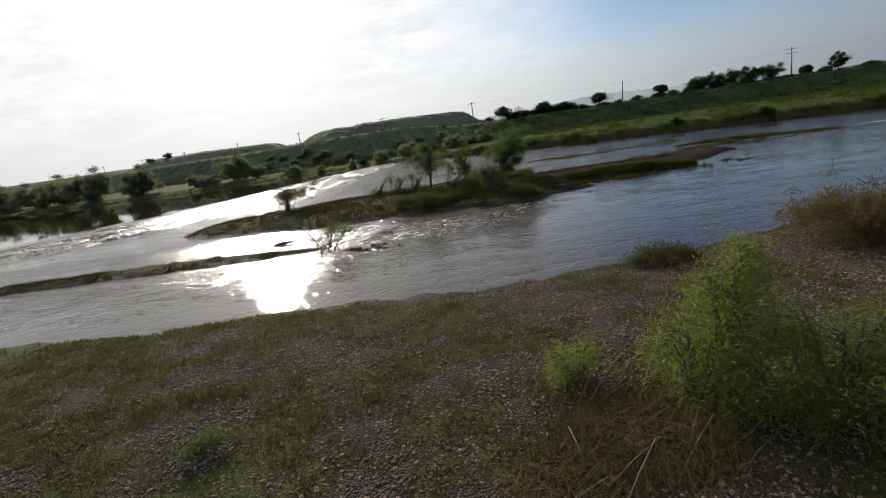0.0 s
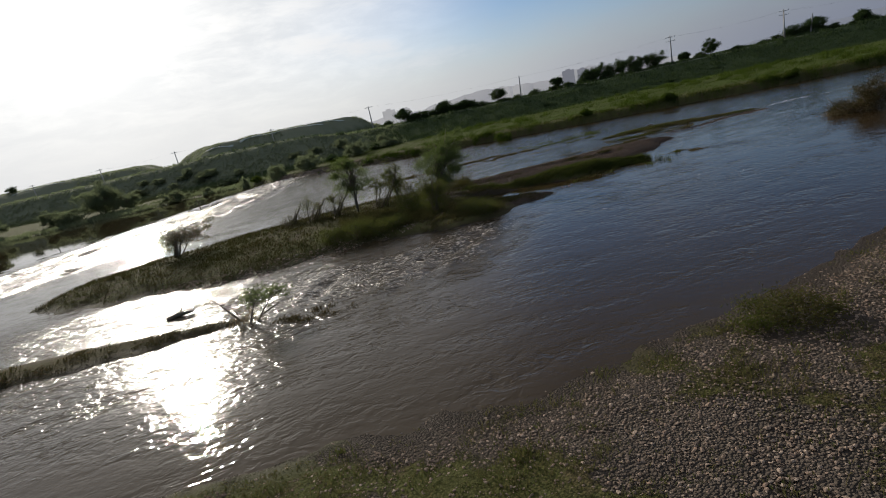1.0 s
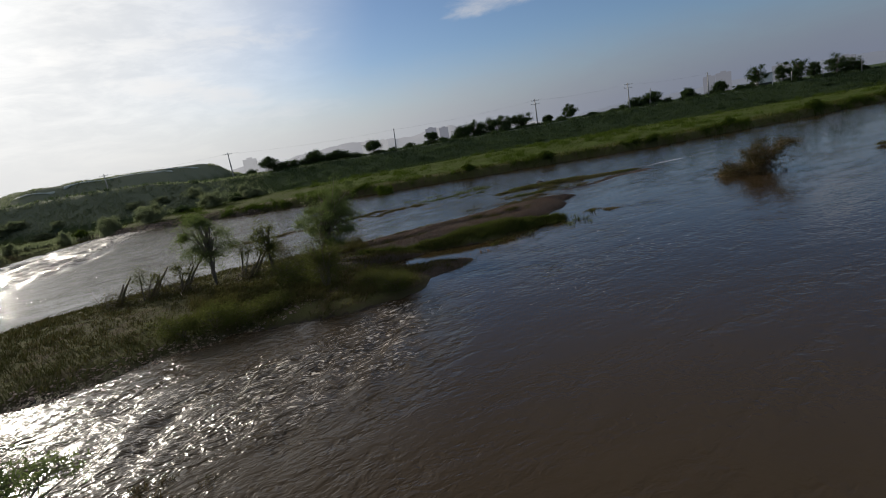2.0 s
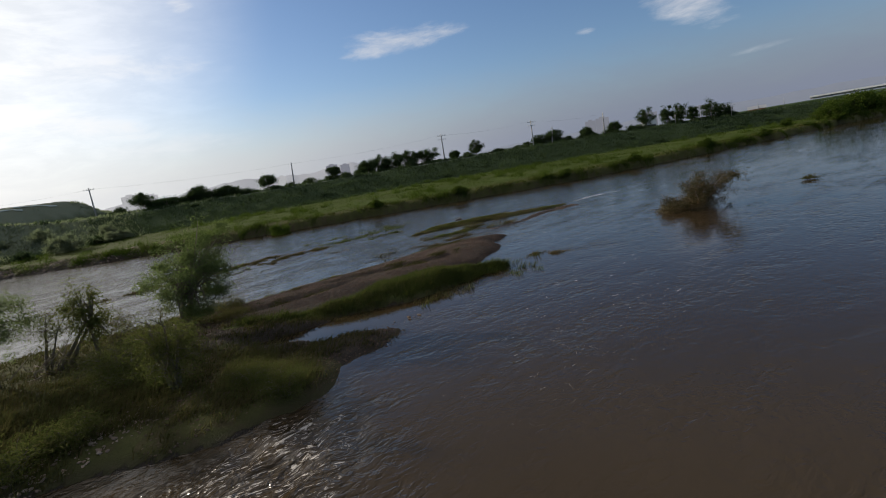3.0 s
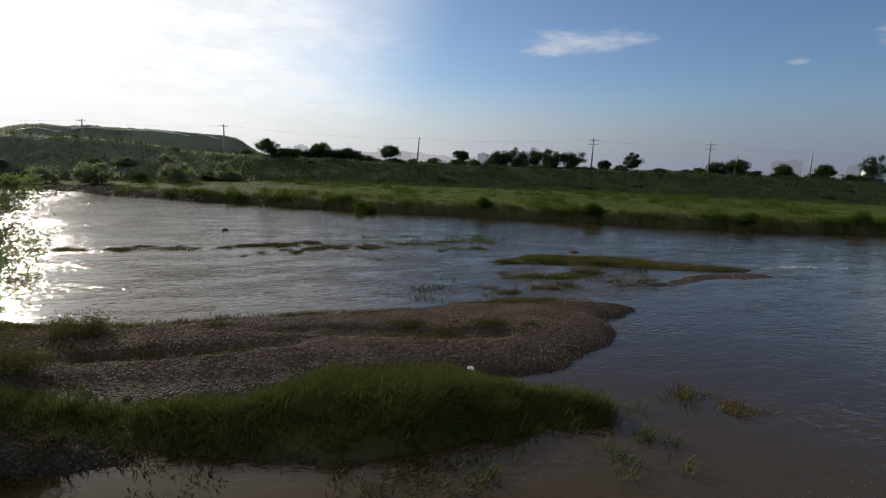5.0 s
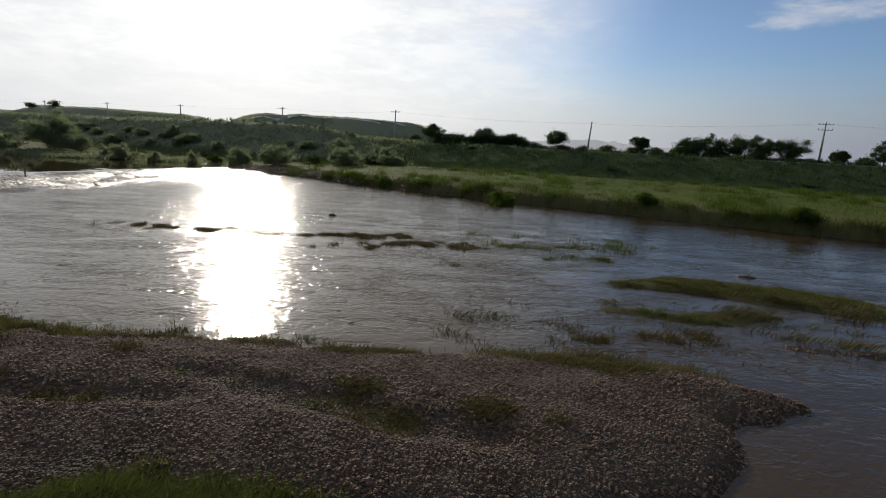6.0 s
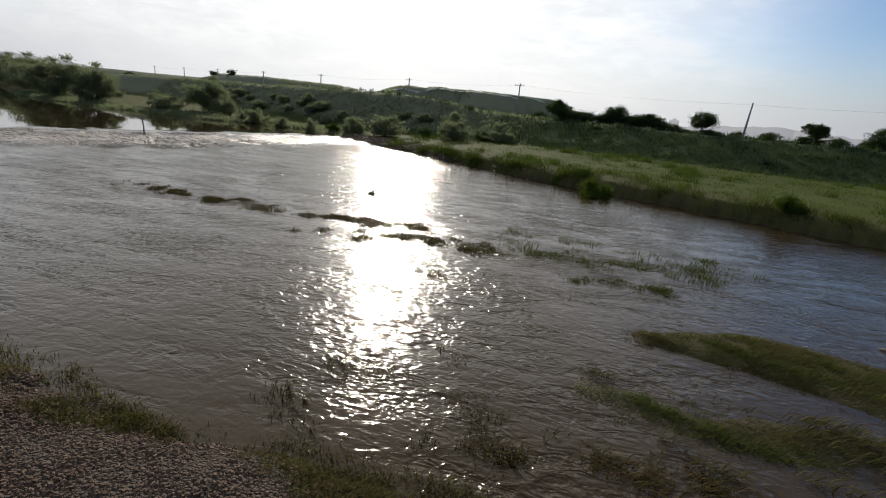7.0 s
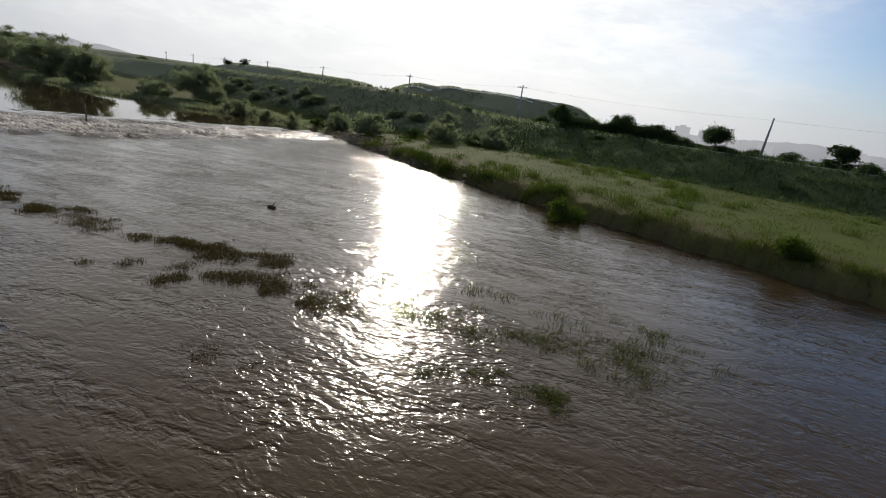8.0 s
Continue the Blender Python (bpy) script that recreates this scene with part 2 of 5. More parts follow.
def make_plain(name, a, b, scale, rough, depth=0.01, metal=0.0, stain=None):
    m, nt, out = material(name)
    pos = place(nt)
    grain = noise_at(nt, pos, scale, 5.0, 0.6)
    colour = mixed(nt, grain, rgb(*a), rgb(*b))
    if stain:
        colour = mixed(nt, smooth(nt, noise_at(nt, pos, scale * 0.12, 4.0), 0.5, 0.72, 0.0, 0.6), colour, rgb(*stain))
    surface(nt, out, colour, rough, grain, depth, 0.6, Metallic=metal)
    return m


# mist before far things is put in as emission of the mist's colour
def make_mist_glow(name, colour, light):
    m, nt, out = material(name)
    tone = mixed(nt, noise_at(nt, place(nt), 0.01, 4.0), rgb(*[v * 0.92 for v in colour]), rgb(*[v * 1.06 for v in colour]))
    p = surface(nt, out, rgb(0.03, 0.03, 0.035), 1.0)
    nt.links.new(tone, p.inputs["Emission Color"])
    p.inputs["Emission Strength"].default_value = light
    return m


MAT_GROUND = make_ground()
MAT_WATER = make_water()
MAT_STONE = make_pebbles("river_stone", (1.62, 1.52, 1.43))
MAT_BAR_STONE = make_pebbles("reddish_river_stone", (0.80, 0.69, 0.63))
MAT_WEED = make_foliage("low_weeds", (0.042, 0.050, 0.018), (0.108, 0.118, 0.038), (0.13, 0.10, 0.052), 0.3, 0.32)
MAT_SEDGE = make_foliage("long_sedge", (0.018, 0.027, 0.008), (0.088, 0.108, 0.027), (0.11, 0.092, 0.038), 0.3, 0.12)
MAT_MAT_GRASS = make_foliage("flattened_grass", (0.026, 0.029, 0.011), (0.078, 0.078, 0.027), (0.105, 0.075, 0.04), 0.2, 0.2)
MAT_BANK_GRASS = make_foliage("bank_grass", (0.028, 0.046, 0.009), (0.074, 0.106, 0.018), (0.075, 0.066, 0.026), 0.34, 0.02)
MAT_LEVEE = make_foliage("levee_weeds", (0.026, 0.042, 0.021), (0.060, 0.084, 0.038), None, 0.36)
MAT_WILLOW = make_foliage("willow_leaves", (0.05, 0.075, 0.03), (0.135, 0.165, 0.062), None, 0.46)
MAT_YOUNG = make_foliage("young_willow_leaves", (0.10, 0.125, 0.03), (0.21, 0.235, 0.065), None, 0.56)
MAT_SHRUB = make_foliage("yellow_green_leaves", (0.042, 0.055, 0.016), (0.105, 0.115, 0.034), (0.12, 0.10, 0.045), 0.38, 0.12)
MAT_DARK_LEAF = make_foliage("dark_tree_leaves", (0.022, 0.036, 0.017), (0.056, 0.082, 0.032), None, 0.34)
# haze upstream and over the hill is put into this paler leaf colour
MAT_HAZED_LEAF = make_foliage("haze_paled_leaves", (0.10, 0.12, 0.075), (0.17, 0.19, 0.12), None, 0.58)
MAT_SNAG = make_foliage("drowned_leaves", (0.026, 0.028, 0.012), (0.075, 0.07, 0.03), (0.13, 0.08, 0.038), 0.25, 0.22)
MAT_MATTED = make_foliage("matted_flood_straw", (0.075, 0.054, 0.024), (0.20, 0.14, 0.062), (0.07, 0.078, 0.026), 0.3, 0.15)
MAT_DRY = make_foliage("dry_reeds", (0.12, 0.085, 0.045), (0.27, 0.20, 0.11), None, 0.2)
MAT_BROWN_LEAF = make_foliage("withered_leaves", (0.05, 0.044, 0.02), (0.12, 0.10, 0.042), (0.06, 0.075, 0.022), 0.3, 0.2)
MAT_BARK = make_bark("willow_bark", (0.05, 0.04, 0.03), (0.17, 0.135, 0.10))
MAT_DRIFT = make_bark("drift_wood", (0.09, 0.07, 0.05), (0.26, 0.21, 0.16))
MAT_POLE = make_plain("pole_concrete", (0.26, 0.25, 0.24), (0.38, 0.37, 0.35), 6.0, 0.85, 0.004, 0.0, (0.18, 0.17, 0.15))
MAT_STEEL = make_plain("galvanised_steel", (0.30, 0.31, 0.32), (0.45, 0.46, 0.47), 15.0, 0.45, 0.002, 0.8)
MAT_CABLE = make_plain("black_cable", (0.02, 0.02, 0.02), (0.04, 0.04, 0.04), 20.0, 0.6)
MAT_PORCELAIN = make_plain("grey_porcelain", (0.35, 0.35, 0.36), (0.5, 0.5, 0.5), 10.0, 0.3)
MAT_ROAD = make_plain("pale_concrete", (0.15, 0.15, 0.13), (0.24, 0.235, 0.21), 2.0, 0.95, 0.01, 0.0, (0.10, 0.11, 0.07))
MAT_SHEET = make_plain("pale_sheeting", (0.22, 0.27, 0.24), (0.42, 0.46, 0.43), 0.5, 0.7, 0.05, 0.0, (0.12, 0.16, 0.12))
MAT_BRICK = make_plain("orange_wall", (0.42, 0.16, 0.08), (0.55, 0.24, 0.13), 1.5, 0.85)
MAT_ROOF = make_plain("grey_roof", (0.20, 0.20, 0.21), (0.32, 0.32, 0.33), 1.0, 0.7)
MAT_PALE_WALL = make_plain("pale_wall", (0.55, 0.55, 0.54), (0.70, 0.70, 0.69), 0.8, 0.8)
MAT_DARK_GLASS = make_plain("window_glass", (0.03, 0.035, 0.04), (0.05, 0.055, 0.06), 2.0, 0.15)
# glowing mist tones: brighter towards the sun, dimmer away from it
MAT_FAR_BLOCK = make_mist_glow("mist_glow_blocks", (0.15, 0.156, 0.182), 1.0)
MAT_PALE_BLOCK = make_mist_glow("bright_mist_glow_blocks", (0.33, 0.33, 0.34), 1.0)
MAT_FAR_HILL = make_mist_glow("mist_glow_hills", (0.225, 0.23, 0.25), 1.0)
MAT_DIM_HILL = make_mist_glow("dim_mist_glow_hills", (0.118, 0.134, 0.17), 1.0)
MAT_LITTER = make_plain("white_litter", (0.7, 0.7, 0.7), (0.85, 0.85, 0.84), 8.0, 0.5)

# ---- mesh helpers ----

def mesh_of(name, verts, polys, mat, smooth_faces=False, attrs=None):
    """A mesh from an array of vertices and a list of (n, k) arrays of corners."""
    me = bpy.data.meshes.new(name)
    verts = np.asarray(verts, dtype=np.float32)
    polys = [np.asarray(p, dtype=np.int32) for p in polys if len(p)]
    loops = np.concatenate([p.ravel() for p in polys])
    totals = np.concatenate([np.full(len(p), p.shape[1], dtype=np.int32) for p in polys])
    starts = np.concatenate(([0], np.cumsum(totals)[:-1])).astype(np.int32)
    me.vertices.add(len(verts))
    me.vertices.foreach_set("co", verts.ravel())
    me.loops.add(len(loops))
    me.loops.foreach_set("vertex_index", loops)
    me.polygons.add(len(totals))
    me.polygons.foreach_set("loop_start", starts)
    me.polygons.foreach_set("loop_total", totals)
    me.polygons.foreach_set("use_smooth", np.full(len(totals), smooth_faces))
    for key, values in (attrs or {}).items():
        a = me.attributes.new(key, "FLOAT", "POINT")
        a.data.foreach_set("value", np.asarray(values, dtype=np.float32).ravel())
    me.materials.append(mat)
    me.update(calc_edges=True)
    return me


def part(name, data, material_, parent, label=""):
    """Links a mesh or bmesh as one object under a thing or a part."""
    if isinstance(data, bmesh.types.BMesh):
        me = bpy.data.meshes.new(name)
        data.to_mesh(me)
        data.free()
        me.materials.append(material_)
        data = me
    ob = new(name, data)
    ob.parent = parent
    if label:
        tagged(ob, label)
    return ob


def thing(name, at, label, category, group="", kind="", turn=0.0):
    ob = new(name)
    ob.empty_display_size = 0.2
    ob.matrix_basis = pose(*at, 0, 0, turn)
    return tagged(ob, label, category, group, kind)


def tube(points, radii, sides=6):
    pts = [Vector(p) for p in points]
    verts, quads = [], []
    for i, p in enumerate(pts):
        axis = (pts[min(i + 1, len(pts) - 1)] - pts[max(i - 1, 0)]).normalized()
        side = axis.cross(Vector((0.31, 0.87, 0.21))).normalized()
        up = axis.cross(side)
        for k in range(sides):
            a = 2 * math.pi * k / sides
            verts.append(p + (side * math.cos(a) + up * math.sin(a)) * radii[i])
    for i in range(len(pts) - 1):
        for k in range(sides):
            quads.append((i * sides + k, i * sides + (k + 1) % sides, (i + 1) * sides + (k + 1) % sides, (i + 1) * sides + k))
    caps = [tuple(range(sides))[::-1], tuple((len(pts) - 1) * sides + k for k in range(sides))]
    return np.array([v[:] for v in verts]), np.array(quads), np.array(caps)


def tubes_mesh(name, list_of, mat, sides=5):
    verts, quads, caps, base = [], [], [], 0
    for points, radii in list_of:
        v, q, c = tube(points, radii, sides)
        verts.append(v), quads.append(q + base), caps.append(c + base)
        base += len(v)
    return mesh_of(name, np.concatenate(verts), [np.concatenate(quads), np.concatenate(caps)], mat, True)


def box(bm, x0, x1, y0, y1, z0, z1, bevel=0.0):
    made = bmesh.ops.create_cube(bm, size=1.0, matrix=Matrix.Translation(((x0 + x1) / 2, (y0 + y1) / 2, (z0 + z1) / 2)) @ Matrix.Diagonal((x1 - x0, y1 - y0, z1 - z0, 1)))
    if bevel:
        edges = {e for v in made["verts"] for e in v.link_edges}
        bmesh.ops.bevel(bm, geom=list(edges), offset=bevel, segments=1, affect="EDGES")
    return bm


# ---- the lie of the land ----
def hash2(ix, iy, seed):
    h = (ix.astype(np.int64) * 374761393 + iy.astype(np.int64) * 668265263 + seed * 1442695041) & 0x7FFFFFFF
    h = ((h ^ (h >> 13)) * 1274126177) & 0x7FFFFFFF
    return ((h ^ (h >> 16)) & 0xFFFF) / 65535.0


def lattice(x, y, seed=0):
    ix, iy = np.floor(x), np.floor(y)
    fx, fy = x - ix, y - iy
    fx, fy = fx * fx * (3 - 2 * fx), fy * fy * (3 - 2 * fy)
    a, b = hash2(ix, iy, seed), hash2(ix + 1, iy, seed)
    c, d = hash2(ix, iy + 1, seed), hash2(ix + 1, iy + 1, seed)
    return (a * (1 - fx) + b * fx) * (1 - fy) + (c * (1 - fx) + d * fx) * fy


def rough(x, y, scale, seed=0, octaves=3):
    total, amp, norm = 0.0, 1.0, 0.0
    for k in range(octaves):
        total = total + amp * lattice(x / scale * 2 ** k + 17.3 * k, y / scale * 2 ** k - 9.1 * k, seed + k)
        norm += amp
        amp *= 0.5
    return total / norm


def ramp(v, low, high):
    t = np.clip((v - low) / (high - low), 0, 1)
    return t * t * (3 - 2 * t)


def chain(x, y, nodes):
    """How far inside a chain of round links (x, y, half width) a place lies."""
    best = np.full(np.shape(x), -1e3)
    if len(nodes) == 1:
        px, py, w = nodes[0]
        return w - np.hypot(x - px, y - py)
    for (ax, ay, aw), (bx, by, bw) in zip(nodes[:-1], nodes[1:]):
        dx, dy = bx - ax, by - ay
        t = np.clip(((x - ax) * dx + (y - ay) * dy) / (dx * dx + dy * dy), 0, 1)
        best = np.maximum(best, aw + (bw - aw) * t - np.hypot(x - ax - t * dx, y - ay - t * dy))
    return best


def shore(x, line):
    """The height y of a shoreline given as (x, y) stations."""
    xs, ys = zip(*line)
    return np.interp(x, xs, ys)


NEAR_SHORE = [(-400, 70), (-60, 26), (-20, 20.2), (-12, 19.0), (-5, 19.0), (2, 18.6), (7, 18.6), (10, 19.2), (13, 20.5), (16.5, 21.0), (19.5, 17.5), (26, 9), (60, -20), (300, -120), (2000, -500)]
FAR_SHORE = [(-900, 420), (-260, 235), (-170, 188), (-112, 152), (-85, 143), (-70, 139), (-54, 142), (-46, 138), (-36, 144), (-25, 142), (-16, 137.5), (-8, 128), (3, 119), (18, 106), (29, 99), (38, 92.5), (48, 86), (62, 76.5), (81, 69), (113, 61), (180, 47), (260, 28), (2000, -300)]
ISLAND = [(-23.5, 46.8, 0.7), (-19, 48, 4.6), (-14, 48.3, 7.0), (-8, 48, 8.4), (0, 49, 8.6), (6, 49, 7.0), (8.5, 50.6, 4.0)]
LOBE = [(2.5, 43, 3.6), (5.5, 41.2, 3.2), (7.0, 40.2, 2.4)]
SPIT = [(4, 42.6, 2.6), (8, 41.7, 2.3), (10.8, 41.1, 1.6), (12.2, 40.9, 0.8)]
RIDGE = [(8.5, 48.0, 0.4), (11.5, 46.9, 0.7), (14, 46.0, 1.1), (16.5, 45.7, 1.9), (18.5, 45.4, 1.9), (20.3, 45.0, 1.4), (21.6, 44.4, 0.8), (22.6, 43.6, 0.3)]
GRAVEL = [(7, 51.6, 3.1), (12, 51.1, 3.2), (18, 50.4, 3.5), (22.5, 50.1, 3.7), (25, 50.6, 3.2), (27, 51.6, 1.9), (29, 51.4, 1.2), (30.6, 51.1, 0.4)]
GROOVES = [[(10.0, 50.4, 0.15), (12.4, 50.1, 0.3), (15.9, 50.0, 0.15)], [(15.4, 51.4, 0.2), (17.4, 50.5, 0.35), (19.7, 49.8, 0.35), (20.7, 49.3, 0.35), (22.6, 48.7, 0.2)]]
TURF = [[(7.7, 55.2, 0.3), (9.5, 54.6, 0.4)], [(12.0, 54.2, 0.4), (13.7, 54.3, 0.45), (15.4, 53.6, 0.3)], [(16.5, 53.4, 0.2), (18.7, 53.2, 0.35), (20.1, 53.4, 0.35)], [(21.1, 53.5, 0.3), (23.4, 53.6, 0.45)],
        [(23.2, 53.4, 0.5), (25.0, 52.8, 1.15), (26.7, 52.7, 0.7)], [(16.0, 51.6, 0.05), (18.5, 50.9, 0.12), (20.5, 50.5, 0.3), (22.3, 49.9, 0.3), (23.6, 49.6, 0.15)], [(23.4, 49.5, 0.2), (24.9, 49.1, 0.25)], [(13.6, 52.6, 0.3), (15.4, 51.8, 0.3)]]
SHALLOW = [(12.6, 41.4, 0.7), (14.2, 41.6, 0.7), (16.0, 42.2, 0.4)]
CHANNEL = [(8, 48.9, 0.5), (12, 47.8, 0.6), (14.5, 47.6, 0.6), (16.4, 48.3, 0.25)]  # wet mud behind the sedge
POOL = [(9.0, 45.0, 0.55), (10.7, 44.5, 0.75), (12.2, 43.6, 0.8), (14.2, 42.9, 0.6), (16.5, 42.0, 0.7)]
BAR_LOW = [(-36, 33.4, 1.3), (-26, 32.9, 1.5), (-18, 32.4, 1.4), (-12, 31.7, 1.1), (-8, 31.1, 0.5)]
BAR_FAR = [(30.4, 62.4, 0.5), (34.0, 62.6, 1.6), (38, 60.9, 1.9), (41.5, 58.6, 1.5), (44.5, 56.6, 0.7), (46.2, 56.1, 0.2)]
BAR_FAR_ROW = [(28.6, 58.4, 0.3), (31.5, 57.7, 0.8), (35.0, 58.3, 0.6)]
BAR_STONES = [(33.5, 55.0, 0.3), (37, 54.5, 0.4), (41, 55.4, 0.8), (45, 54.8, 0.8)]
CLUMPS = [
    [(0.6, 73.2, 0.25), (4.6, 72.3, 0.45)],
    [(6.4, 72.1, 0.4), (9.2, 71.8, 0.6)],
    [(10.4, 71.7, 0.45), (15.2, 71.9, 0.4)],
    [(16.0, 72.0, 0.4), (19.5, 72.3, 0.9)],
    [(18.5, 70.2, 0.8), (23.5, 70.2, 0.9)],
    [(24.0, 70.6, 0.8), (29.5, 71.0, 1.1), (33.0, 72.2, 0.7), (35.2, 74.0, 0.3)],
    [(16.2, 68.2, 0.2), (18.0, 68.2, 0.35)],
    [(28.6, 67.9, 0.4), (31.6, 68.0, 0.45)],
    [(22.6, 65.6, 0.2), (24.0, 65.4, 0.3)],
    [(-5.6, 29.3, 0.4), (-3.0, 30.0, 0.3)],
    [(26.0, 55.9, 0.35), (30.5, 55.6, 0.4)],
    [(25.2, 43.2, 0.25), (26.4, 42.4, 0.3)],
    [(-12.5, 28.6, 0.15), (-11.2, 28.8, 0.2)],
]
LEVEE_AT, LEVEE_N = (15.0, 158.0), (0.418, 0.908)  # a point under the pole line, and the way square to it, away from the river


def levee_shift(x, y):
    """Metres from the line of poles towards the river."""
    return -((x - LEVEE_AT[0]) * LEVEE_N[0] + (y - LEVEE_AT[1]) * LEVEE_N[1])


def on_levee(x, shift=0.0):
    """The y at that x, a number of metres from the pole line towards the river."""
    return LEVEE_AT[1] - (shift + (x - LEVEE_AT[0]) * LEVEE_N[0]) / LEVEE_N[1]


def mound(e, top, run):
    return np.where(e > 0, top * (1 - np.exp(-np.maximum(e, 0) / run)), np.maximum(e * 0.3, -0.6))


def ground_height(x, y):
    x, y = np.asarray(x, dtype=float), np.asarray(y, dtype=float)
    wob = (rough(x, y, 3.0, 3) - 0.5) * 1.5 + (rough(x, y, 0.9, 5, 2) - 0.5) * 0.7
    h = np.full(x.shape, -0.6)
    near = shore(x, NEAR_SHORE) - y + wob
    h = np.maximum(h, mound(near, 0.55, 3.0))
    h = np.maximum(h, mound(chain(x, y, ISLAND) + wob, 0.75, 2.6))
    h = np.maximum(h, mound(chain(x, y, LOBE) + wob * 0.6, 0.45, 1.0))
    h = np.maximum(h, mound(chain(x, y, SPIT) + wob * 0.6, 0.28, 1.2))
    h = np.maximum(h, mound(chain(x, y, RIDGE) + wob * 0.4, 0.55, 0.8))
    h = np.maximum(h, mound(chain(x, y, GRAVEL) + wob * (0.4 + 0.7 * ramp(y, 52.5, 54)), 0.55, 1.0))
    h = np.maximum(h, mound(chain(x, y, SHALLOW) + wob * 0.9, 0.07, 0.9) - 0.06)
    h = np.maximum(h, mound(chain(x, y, [(8, 49.2, 1.6), (13, 48.4, 1.5), (18, 47.8, 0.9)]) + wob * 0.4, 0.3, 0.7))
    h = np.maximum(h, mound(chain(x, y, BAR_LOW) + wob * 0.7, 0.28, 0.8))
    for bar, tall in ((BAR_FAR, 0.16), (BAR_FAR_ROW, 0.05), (BAR_STONES, 0.02)):
        h = np.maximum(h, mound(chain(x, y, bar) + wob * 0.6, tall, 0.6))
    # grooves that the flood cut into the gravel
    for groove in GROOVES:
        h = h - 0.16 * ramp(chain(x, y, groove) + wob * 0.2, -0.4, 0.2)
    h = np.minimum(h, 0.6 - 0.7 * ramp(chain(x, y, POOL) + wob * 0.25, -0.9, 0.4)) - 0.35 * ramp(chain(x, y, POOL) + wob * 0.25, -0.5, 0.3)
    # far bank: a low step, a grassy flat, then the levee and the hill behind it
    far = (y - shore(x, FAR_SHORE)) * 0.86 + (wob * 1.2 + (rough(x, y, 14, 11) - 0.5) * 3.0) * (0.4 + 0.6 * ramp(x, -30, 0))
    low = ramp(x, -25, 30)  # the gravelly, lower part upstream
    flat_top = 0.35 + 0.85 * low
    bank = np.where(far > 0, flat_top * (1 - np.exp(-np.maximum(far, 0) / (2.2 - 1.75 * low))) + np.maximum(far, 0) * 0.035, np.maximum(far * 0.3, -0.6))
    bank = np.minimum(bank, 2.7)
    s = levee_shift(x, y)
    crest = 6.3 - 0.8 * ramp(x, 110, 175) + 1.5 * ramp(-x, -25, 25) - 0.4 * ramp(-x, 25, 70)
    rise = crest - 2.0
    body = 2.0 + rise * np.clip((19.0 - s) / 12.5, 0, 1)
    behind = ramp(-s, 4, 22)
    body = body * (1 - behind) + (4.2 + (crest - 6.3) * 1.0) * behind
    body = body + 1.5 * ramp(-x, -12, 6) * np.exp(-((s - 7) / 4) ** 2)
    bump = 0.5 * (rough(x, y, 5, 21) - 0.5) * ramp(s, 5, 9)
    land = np.where(far > 0.5, np.maximum(bank, np.where(s < 19, body + bump, -1)), bank)
    h = np.maximum(h, land)
    # heaped hill
    for mx, my, rx, ry, top in ((-20, 284, 48, 34, 15.2), (-118, 286, 42, 36, 13.2), (-70, 262, 90, 34, 9.0), (-230, 330, 90, 60, 11.5)):
        d = np.hypot((x - mx) / rx, (y - my) / ry) + (rough(x, y, 18, 31) - 0.5) * 0.3
        h = np.maximum(h, np.where(d < 1.6, 3.0 + (top - 3.0) * (1 - ramp(d, 0.72, 1.35)) + (rough(x, y, 6, 33) - 0.5) * 0.9, -1))
    return h


def growing(start, end, first):
    out, v, step = [], start, first
    while abs(v - start) < abs(end - start):
        out.append(v)
        v += step * (1 if end > start else -1)
        step *= 1.35
    return out + [end]


def grid_mesh(name, xs, ys, zs, mat, attrs):
    nx, ny = len(xs), len(ys)
    gx, gy = np.meshgrid(xs, ys)
    verts = np.stack([gx.ravel(), gy.ravel(), zs.ravel()], 1)
    i = (np.arange(ny - 1)[:, None] * nx + np.arange(nx - 1)[None, :]).ravel()
    quads = np.stack([i, i + 1, i + nx + 1, i + nx], 1)
    return mesh_of(name, verts, [quads], mat, True, attrs)


def veg_near(x, y):
    """How thickly weeds cover the near bank's gravel."""
    v = 0.2 + 0.6 * rough(x, y, 4.2, 41, 3) + 0.55 * (rough(x, y, 1.3, 44, 3) - 0.5)
    v = v + 0.10 * ramp(-x, -4, 12) - 0.06 * ramp(x, 3, 11) * ramp(y, 8, 14) - 0.3 * ramp(x, 4, 9) * ramp(y, 14.5, 17)
    return 0.12 + 0.88 * ramp(v - 0.10 * ramp(x, -5, 0) * ramp(-x, -5, -2) + 0.35 * (rough(x, y, 0.7, 46, 2) - 0.5), 0.36, 0.66)


